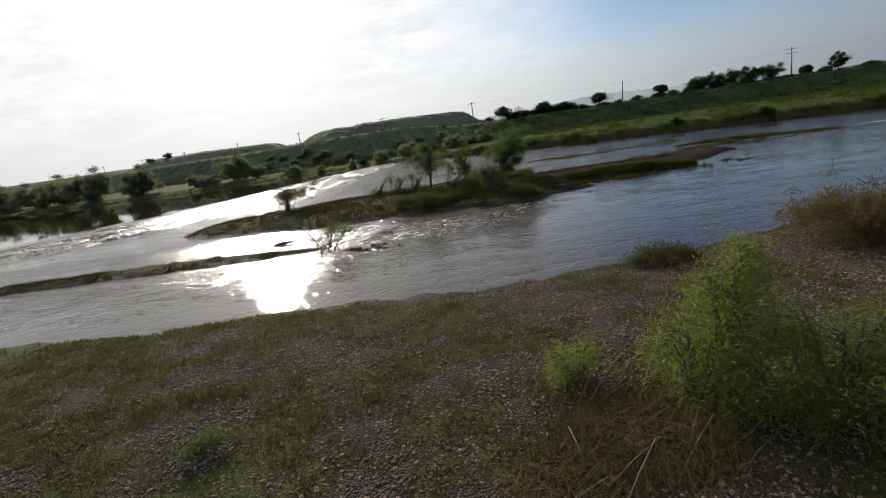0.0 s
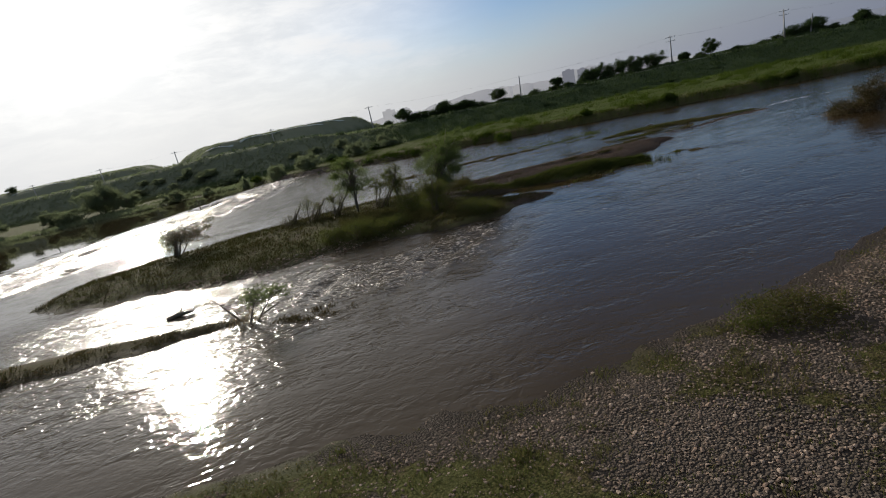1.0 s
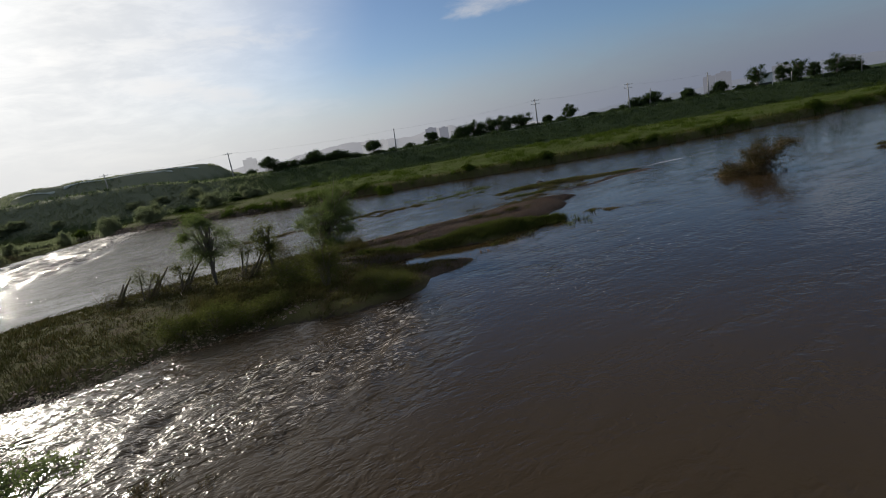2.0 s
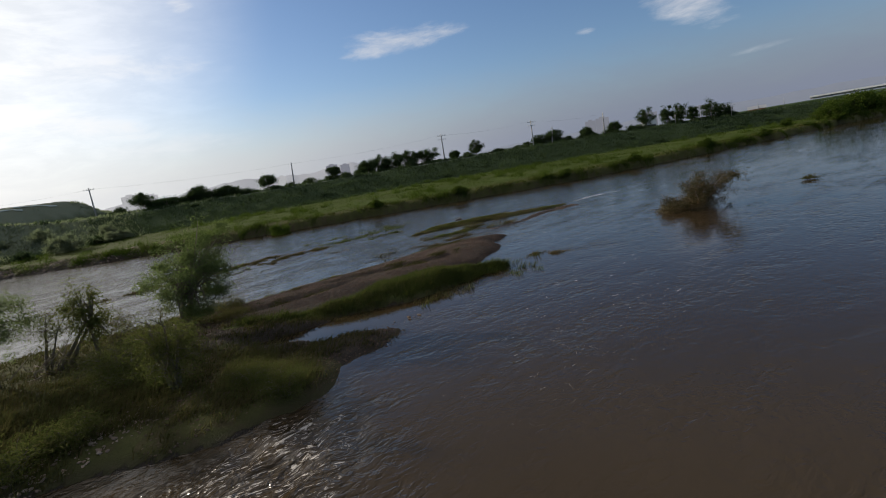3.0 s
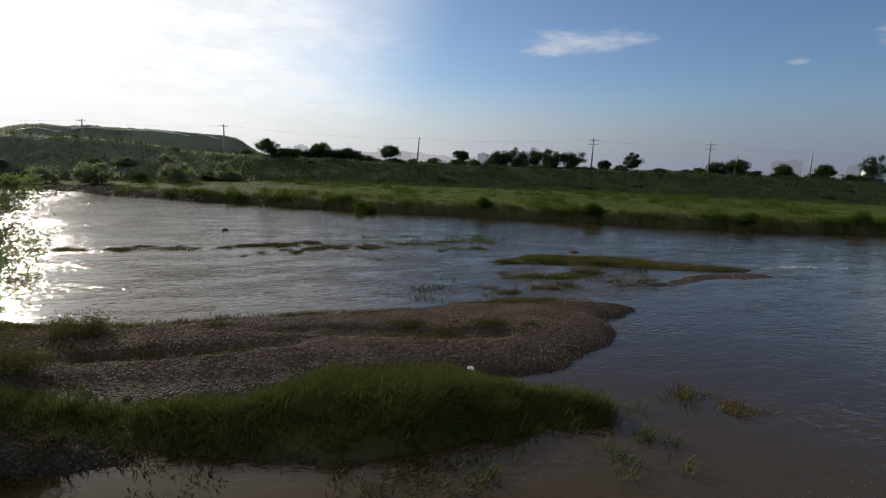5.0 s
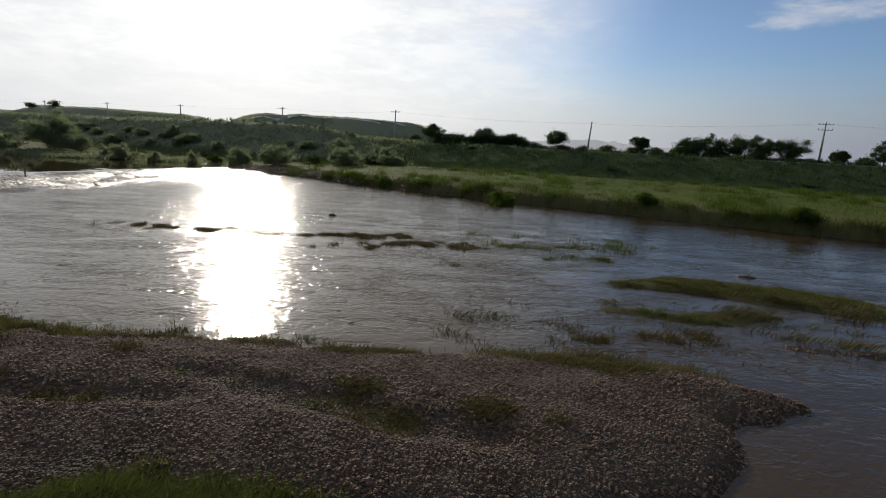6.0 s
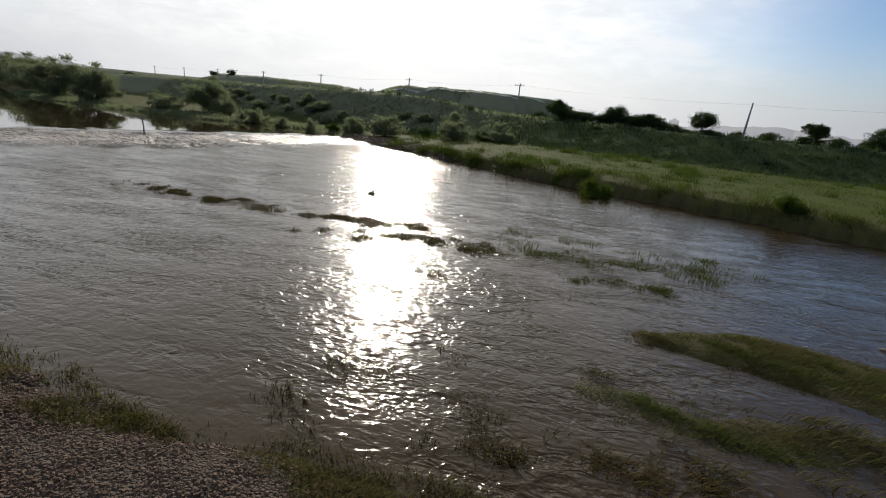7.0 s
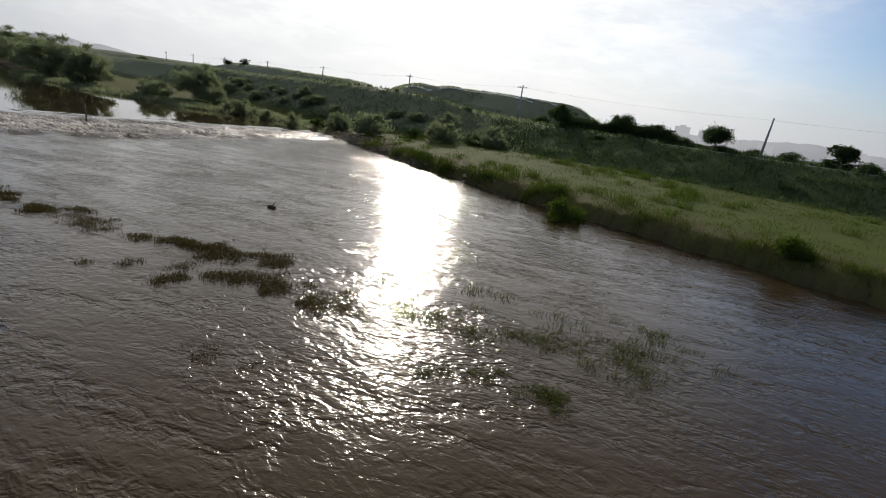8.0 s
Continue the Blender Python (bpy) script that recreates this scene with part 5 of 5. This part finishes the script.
# upstream the slope's weeds take the leaf paled with haze
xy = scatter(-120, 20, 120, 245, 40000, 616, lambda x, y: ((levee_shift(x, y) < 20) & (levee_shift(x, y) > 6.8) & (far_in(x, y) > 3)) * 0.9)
stuff("hillside_weeds", blades("hillside_weeds", tufted(xy, 5, 0.45, 626), 0.5, 0.13, MAT_HAZED_LEAF, 0.9, None, 0.6, 627), "weeds in haze-paled grey-green on the slope below the hill", "weeds")
xy = scatter(12, 215, 50, 170, 60000, 607, lambda x, y: ((levee_shift(x, y) < 20) & (levee_shift(x, y) > 6.8) & (far_in(x, y) > 3)) * 0.9)
stuff("levee_weeds", blades("levee_weeds", tufted(xy, 5, 0.45, 608), 0.5, 0.13, MAT_LEVEE, 0.9, None, 0.6, 609), "dark green weeds covering the levee slope", "weeds")
xy = scatter(-40, 215, 55, 200, 50000, 610, lambda x, y: (((levee_shift(x, y) < 3.2) & (levee_shift(x, y) > -3)) | ((levee_shift(x, y) > 6.0) & (levee_shift(x, y) < 7.2))) * 0.9)
stuff("crest_grass", blades("crest_grass", tufted(xy, 5, 0.3, 611), 0.7, 0.14, MAT_LEVEE, 0.6, None, 0.6, 612), "rough grass beside the levee track", "grass")
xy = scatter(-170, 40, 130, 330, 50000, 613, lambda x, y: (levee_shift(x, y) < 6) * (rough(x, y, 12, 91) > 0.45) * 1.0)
stuff("hill_scrub", blades("hill_scrub", tufted(xy, 3, 0.7, 614), 0.7, 0.2, MAT_HAZED_LEAF, 0.9, None, 0.6, 615), "scrub in haze-paled grey-green on the heaped hill", "scrub")


def levee_tree(x, shift, top, width, seed, label, mat=None, stems=1, clear=0.3, leaves=6500, leaf=(0.26, 0.12), name="levee_tree", group="trees along the levee"):
    y = on_levee(x, shift)
    z = ground_at(x, y) - 0.1
    return plant(name, (x, y, z), label, "tree", seed, (top - z) * 0.96, width * 0.46, stems, leaves, leaf, mat or MAT_DARK_LEAF, group=group, clear=clear, forks=9, sigma=width * 0.082, full=True)


for x, shift, top, width, kind_, clear in (
        (23.8, 0, 10.3, 5.5, "spreading", 0.3), (34.6, 0, 10.2, 4.8, "spreading", 0.25), (39.8, 0, 9.3, 4.6, "round", 0.1), (47.8, 2, 10.0, 4.6, "round", 0.35), (61.8, 2, 9.6, 3.4, "round", 0.3),
        (71, -1, 9.8, 5.6, "round", 0.1), (74.5, -2, 10.4, 6.0, "round", 0.1), (78.5, -2, 10.5, 6.0, "round", 0.1), (82, -2, 10.8, 6.0, "round", 0.1), (85.5, -1, 10.3, 5.6, "round", 0.1), (92, -1, 8.6, 3.0, "round", 0.15),
        (98.2, -2, 10.6, 4.4, "slender", 0.2), (114.5, -1, 9.0, 4.4, "round", 0.1), (118, -1, 10.1, 5.6, "round", 0.15), (126.6, 0, 9.2, 4.0, "round", 0.2), (135, 0, 9.5, 4.2, "round", 0.2),
        (145.6, -1, 12.0, 5.6, "tall", 0.15), (152.4, -1, 12.2, 4.6, "tall", 0.12), (156.6, -1, 12.5, 5.0, "tall", 0.12), (160.5, -1, 10.2, 3.6, "tall", 0.12), (166.5, -1, 11.9, 5.8, "tall", 0.15), (170.5, -1, 9.6, 5.0, "round", 0.1)):
    levee_tree(x, shift, top, width, int(700 + x * 3), {"spreading": "dark spreading tree behind the levee track", "round": "dark round-headed tree beside the levee track", "slender": "slender loose-crowned tree behind the levee", "tall": "tall dark tree behind the levee"}[kind_], clear=clear)

# shrubs: a few are built, the rest are copies turned and scaled
SHRUBS = [plant("levee_shrub", (0, 0, -50 - k), "dark green shrub on the levee", "shrub", 801 + 7 * k, 1.7, 1.5, 6, 3000, (0.2, 0.1), (MAT_DARK_LEAF, MAT_LEVEE, MAT_HAZED_LEAF, MAT_BANK_GRASS)[k], clear=0.0, forks=6, sigma=0.26, group="shrubs on the levee", full=True) for k in range(4)]


def shrub_copy(k, x, y, size, tall, label, group, turn):
    m = pose(x, y, ground_at(x, y) - 0.12, 0, 0, turn) @ Matrix.Diagonal((size, size, tall, 1))
    ob = copy_thing(SHRUBS[k], m)
    tagged(ob, label, "shrub", group)
    return ob


r = np.random.default_rng(31)
for k in range(44):  # hedge behind the track
    x = 18 + k * 3.6 + r.uniform(-1.5, 1.5)
    shrub_copy(k % 2, x, on_levee(x, r.uniform(-4, 1.5)), r.uniform(0.8, 1.6), r.uniform(0.5, 1.1), "dark hedge shrub beside the levee track", "hedge along the levee", r.uniform(0, 360))
for x in np.arange(26, 42, 2.2):
    shrub_copy(0, x, on_levee(x, -0.5), 1.5, 1.45, "dense dark shrub between levee trees", "thicket on the levee", x * 40)
for k in range(12):  # weeds bunched along the levee slope
    x = r.uniform(20, 180)
    shrub_copy(k % 2, x, on_levee(x, r.uniform(8, 18)), r.uniform(0.6, 1.2), r.uniform(0.15, 0.3), "low dark bush on the levee slope", "bushes on the levee slope", r.uniform(0, 360))
for k in range(20):  # foot of the slope upstream, under the hill
    x = r.uniform(-70, 22)
    shrub_copy(2, x, on_levee(x, r.uniform(12, 20)), r.uniform(0.9, 2.2), r.uniform(0.7, 1.5), "shrub in haze-paled grey-green on the hillside", "hillside shrubs", r.uniform(0, 360))
for x, y, s, h, what in ((30.1, 94.6, 1.15, 1.25, "round shrub at the far bank's edge"), (-5.0, 133.5, 2.2, 2.0, "large round shrub on the far flat"), (7.0, 135.5, 2.0, 1.8, "round shrub at the levee's foot"), (-12.5, 137, 1.6, 1.7, "shrub on the far flat"),
                         (-63, 147, 2.4, 1.8, "low thicket beside the pool"), (-38, 143, 2.2, 1.6, "shrub beside the still pool"), (-20, 134.5, 0.9, 1.7, "dark bush on the point by the riffle"),
                         (-30, 141, 1.0, 1.4, "small bush by the pool"), (152, 57.5, 2.2, 2.3, "green bush on the far bank"), (158, 57, 2.6, 2.6, "green bush on the far bank"), (164, 56, 2.8, 2.9, "green bush on the far bank"), (171, 54.5, 3.0, 3.0, "green bush on the far bank"), (178, 53.5, 3.0, 2.8, "green bush on the far bank"), (187, 52, 3.0, 2.8, "green bush on the far bank"),
                         (160, 56, 1.3, 1.5, "bush on the meadow"), (138, 62, 0.9, 1.1, "bush on the meadow edge"), (176, 56, 1.6, 1.7, "bush at the bank's edge"), (150, 54.8, 1.2, 1.3, "bush at the bank's edge"), (120, 60.6, 0.9, 0.9, "grassy bush at the bank's edge"), (84, 69.4, 0.7, 0.9, "grassy bush at the bank's edge"), (70, 73.6, 0.8, 0.8, "grassy bush at the bank's edge"),
                         (55, 82.5, 0.9, 0.8, "grassy bush at the bank's edge"), (44, 89.8, 0.8, 0.8, "grassy bush at the bank's edge"), (102, 64.6, 0.9, 1.0, "grassy bush at the bank's edge")):
    shrub_copy(3 if x > 20 else 2, x, y, s, h, what, "far bank shrubs", x * 31 % 360)
POOL_TREE = plant("pool_tree", (-83.0, 148.0, ground_at(-83, 148) - 0.2), "dense tree in haze-paled grey-green beside the still pool", "tree", 841, 8.4, 5.4, 6, 18000, (0.36, 0.18), MAT_HAZED_LEAF, clear=0.0, forks=12, sigma=0.7, group="trees beside the pool", full=True)
for x, y, s, h, turn in ((-101, 154, 1.25, 1.15, 70), (-118, 165, 1.5, 1.1, 160), (-134, 175, 1.4, 1.0, 220), (-153, 188, 1.6, 1.05, 300), (-174, 202, 1.7, 1.1, 20), (-58, 155, 0.95, 0.92, 120), (-51, 151, 0.55, 0.5, 200), (-69, 152, 0.6, 0.45, 240), (-195, 216, 1.8, 1.4, 90), (-220, 228, 1.8, 1.4, 140), (-245, 240, 1.8, 1.4, 10)):
    copy_thing(POOL_TREE, pose(x, y, ground_at(x, y) - 0.2, 0, 0, turn) @ Matrix.Diagonal((s, s, h, 1)))
xy = scatter(-130, -12, 118, 190, 60000, 617, lambda x, y: ((far_in(x, y) > -0.6) & (far_in(x, y) < 6.0)) * (0.25 + 0.75 * ramp(rough(x, y, 4, 78), 0.35, 0.6)))
stuff("pool_reeds", blades("pool_reeds", tufted(xy, 5, 0.4, 618), 0.7, 0.10, MAT_HAZED_LEAF, 0.6, None, 0.6, 619), "olive reeds along the still pool's shore", "reeds")
for x, y, h in ((-130, 262, 1.6), (-139, 262, 1.2), (-165, 240, 1.6)):
    shrub_copy(0, x, y, 1.6, h, "small tree on the hilltop", "hilltop trees", x * 17 % 360)
for k, (x, y) in enumerate(((12.0, 137.0), (1.0, 138.5), (16.5, 135.5), (-18.0, 140.0))):
    SHRUBS[k].matrix_basis = pose(x, y, ground_at(x, y) - 0.1)

# ---- poles and cables ----
POLE_X = [-143.4, -120.1, -97.1, -71.2, -44.7, -13.5, 15.1, 53.9, 88.7, 111.8, 131.9]


def utility_pole(x, y, top, arms, label, lean=0.0):
    z = ground_at(x, y) - 0.3
    ob = thing("utility_pole", (x, y, z), label, "utility pole", "poles along the levee", turn=-24.7)
    tall = top - z
    part("shaft", tubes_mesh("shaft", [([(0, 0, 0), (lean * 0.5, 0, tall * 0.5), (lean, 0, tall)], [0.19, 0.16, 0.11])], MAT_POLE, 10), MAT_POLE, ob)
    for k in range(arms):
        h = tall - 0.45 - 0.9 * k
        bm = bmesh.new()
        box(bm, -1.1 + lean, 1.1 + lean, -0.2, -0.1, h - 0.04, h + 0.04, 0.01)
        arm = part("crossarm", bm, MAT_STEEL, ob)
        for dx in (-1.0, -0.4, 0.4, 1.0):
            part("insulator", tubes_mesh("insulator", [([(dx + lean, -0.15, h + 0.06), (dx + lean, -0.15, h + 0.14), (dx + lean, -0.15, h + 0.28)], [0.05, 0.08, 0.04])], MAT_PORCELAIN, 6), MAT_PORCELAIN, arm)
    return ob


POLES = []
for k, x in enumerate(POLE_X):
    y = on_levee(x, 0.0)
    top = 13.2 - (1.2 if k == 7 else 0.0) - (0.8 if k == 10 else 0)
    utility_pole(x, y, top, 0 if k in (7, 10) else 2 if k in (8, 9) else 1, "grey concrete utility pole with steel crossarms" if k not in (7, 10) else "plain grey concrete pole beside the levee track", 0.35 if k == 7 else 0.0)
    POLES.append((x, y, top - 0.3))
utility_pole(116.0, on_levee(116.0, 1.0), 10.7, 0, "thin leaning grey pole beside the levee", 0.5)
for a, b in zip(POLES[:-1], POLES[1:]):
    for off in (-0.9, 0.9):
        pts = []
        for j in range(13):
            f = j / 12
            pts.append((a[0] + (b[0] - a[0]) * f + off * 0.9, a[1] + (b[1] - a[1]) * f - off * 0.4, a[2] + (b[2] - a[2]) * f - 4 * 0.55 * f * (1 - f)))
        tagged(new("power_cable", tubes_mesh("power_cable", [(pts, [0.004] * 13)], MAT_CABLE, 4)), "thin dark sagging power cable between poles", "cable", "cables on the poles")
for k, (x, shift) in enumerate(((150, 3), (158, 3), (168, 3), (177, 3), (186, 3))):
    y = on_levee(x, shift)
    ob = thing("marker_post", (x, y, ground_at(x, y) - 0.1), "short pale post beside the levee track", "post", "posts along the track")
    part("shaft", tubes_mesh("shaft", [([(0, 0, 0), (0, 0, 1.6), (0, 0, 3.0)], [0.07, 0.07, 0.06])], MAT_POLE, 8), MAT_POLE, ob)
tagged(new("mooring_post", tubes_mesh("mooring_post", [([(-23, 99, -0.4), (-23.05, 99, 1.0), (-23.2, 99, 2.0)], [0.09, 0.08, 0.07])], MAT_BARK, 8)), "dark wooden stake standing in the still pool", "post")

# ---- the heaped hill's sheeting ----
def sheet(x, y, length, width, turn, seed):
    r2 = np.random.default_rng(seed)
    nx, ny = 24, 5
    c, s_ = math.cos(radians(turn)), math.sin(radians(turn))
    verts = []
    for j in range(ny):
        for i in range(nx):
            u, v = (i / (nx - 1) - 0.5) * length, (j / (ny - 1) - 0.5) * width * (1 + 0.4 * math.sin(i * 0.8 + seed))
            px, py = x + u * c - v * s_, y + u * s_ + v * c
            verts.append((px, py, ground_at(px, py) + 0.18 + 0.12 * r2.random()))
    quads = [(j * nx + i, j * nx + i + 1, (j + 1) * nx + i + 1, (j + 1) * nx + i) for j in range(ny - 1) for i in range(nx - 1)]
    ob = new("plastic_sheet", mesh_of("plastic_sheet", verts, [quads], MAT_SHEET, True))
    solid = ob.modifiers.new("thickness", "SOLIDIFY")
    solid.thickness = 0.03
    return tagged(ob, "pale green-white plastic sheeting draped over the heaped hill", "tarpaulin", "sheets on the hill")


for k, (x, y, l, w, turn) in enumerate(((-22, 256.5, 24, 0.9, -3), (-4, 257, 16, 0.8, 6), (-44, 259, 14, 0.8, -12), (-16, 261, 30, 0.7, 2), (8, 262, 14, 0.8, 24), (-118, 258, 20, 0.9, 4))):
    sheet(x, y, l, w, turn, 900 + k)

# ---- buildings far off ----
def house(x, y, turn, w, d, h, wall, label, category, roof=True):
    z = ground_at(x, y)
    ob = thing("house", (x, y, z - 0.1), label, category, turn=turn)
    bm = bmesh.new()
    box(bm, -w / 2, w / 2, -d / 2, d / 2, 0, h, 0.03)
    part("wall", bm, wall, ob)
    bm = bmesh.new()
    if roof:
        a = [bm.verts.new(p) for p in ((-w / 2 - 0.4, -d / 2 - 0.4, h), (w / 2 + 0.4, -d / 2 - 0.4, h), (w / 2 + 0.4, d / 2 + 0.4, h), (-w / 2 - 0.4, d / 2 + 0.4, h), (-w / 2 - 0.4, 0, h + 1.3), (w / 2 + 0.4, 0, h + 1.3))]
        for f in ((0, 1, 5, 4), (2, 3, 4, 5), (0, 4, 3), (1, 2, 5), (3, 2, 1, 0)):
            bm.faces.new([a[i] for i in f])
    else:
        box(bm, -w / 2 - 0.15, w / 2 + 0.15, -d / 2 - 0.15, d / 2 + 0.15, h, h + 0.4, 0.03)
    part("roof", bm, MAT_ROOF, ob)
    for k in range(3):
        bm = bmesh.new()
        cx = (k - 1) * w * 0.3
        box(bm, cx - 0.6, cx + 0.6, -d / 2 - 0.06, -d / 2 + 0.04, h * 0.4, h * 0.4 + 1.2, 0.01)
        part("window", bm, MAT_DARK_GLASS, ob)
    return ob


house(246, 103, -72, 6, 5, 3.0, MAT_BRICK, "small orange-brick building behind the levee", "house")
house(172, 112, -45, 4, 4, 6.2, MAT_PALE_WALL, "pale square building behind tall trees", "building", False)


def bridge():
    ob = thing("road_bridge", (404, 60, -1.4), "long pale concrete road bridge far downstream", "bridge", turn=-84)
    bm = bmesh.new()
    box(bm, -62, 130, -5, 5, 8.9, 9.3, 0.05)
    part("deck", bm, MAT_PALE_WALL, ob)
    for side in (-3, 0, 3):
        bm = bmesh.new()
        box(bm, -62, 130, side - 0.5, side + 0.5, 7.9, 8.9, 0.05)
        part("girder", bm, MAT_ROOF, ob)
    for side in (-4.9, 4.9):
        bm = bmesh.new()
        box(bm, -62, 130, side - 0.15, side + 0.15, 9.3, 9.8, 0.03)
        part("parapet", bm, MAT_PALE_WALL, ob)
    for k in range(6):
        bm = bmesh.new()
        box(bm, -42 + 30 * k - 0.9, -42 + 30 * k + 0.9, -3.5, 3.5, -1.5, 7.9, 0.1)
        part("pier", bm, MAT_PALE_WALL, ob)


bridge()


def tower_block(x, y, w, h, mat):
    ob = thing("apartment_block", (x, y, 0), "pale apartment block with a mist-coloured glow", "building", "apartment blocks in the mist", turn=math.degrees(math.atan2(y, x)))
    bm = bmesh.new()
    box(bm, -7, 7, -w / 2, w / 2, 0, h, 0.2)
    part("wall", bm, mat, ob)
    bm = bmesh.new()
    box(bm, -3, 3, -w / 5, w / 5, h, h + 4, 0.2)
    part("roof_house", bm, mat, ob)


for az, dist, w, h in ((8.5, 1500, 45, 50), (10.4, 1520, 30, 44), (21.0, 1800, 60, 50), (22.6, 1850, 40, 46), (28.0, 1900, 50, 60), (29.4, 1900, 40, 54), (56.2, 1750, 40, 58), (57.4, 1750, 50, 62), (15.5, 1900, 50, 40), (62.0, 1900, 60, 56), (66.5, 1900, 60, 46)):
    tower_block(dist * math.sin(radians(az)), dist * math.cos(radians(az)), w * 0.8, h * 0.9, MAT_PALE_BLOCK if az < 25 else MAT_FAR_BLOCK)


def far_hills(name, a0, a1, dist, low, high, seed, mat):
    n = 90
    verts, quads = [], []
    for i in range(n):
        az = radians(a0 + (a1 - a0) * i / (n - 1))
        f = i / (n - 1)
        h = low + (high - low) * float(rough(np.array([i * 0.14]), np.array([seed * 3.7]), 1.0, seed, 4)[0]) * math.sin(math.pi * f) ** 0.5
        for d, z in ((0.92, -5), (1.0, h), (1.1, h * 0.8), (1.2, -5)):
            verts.append((dist * d * math.sin(az), dist * d * math.cos(az), z))
    for i in range(n - 1):
        for k in range(3):
            a = i * 4 + k
            quads.append((a, a + 1, a + 5, a + 4))
    return tagged(new(name, mesh_of(name, verts, [quads], mat, True)), "low wooded hills with a mist-coloured glow", "hills", kind="structure")


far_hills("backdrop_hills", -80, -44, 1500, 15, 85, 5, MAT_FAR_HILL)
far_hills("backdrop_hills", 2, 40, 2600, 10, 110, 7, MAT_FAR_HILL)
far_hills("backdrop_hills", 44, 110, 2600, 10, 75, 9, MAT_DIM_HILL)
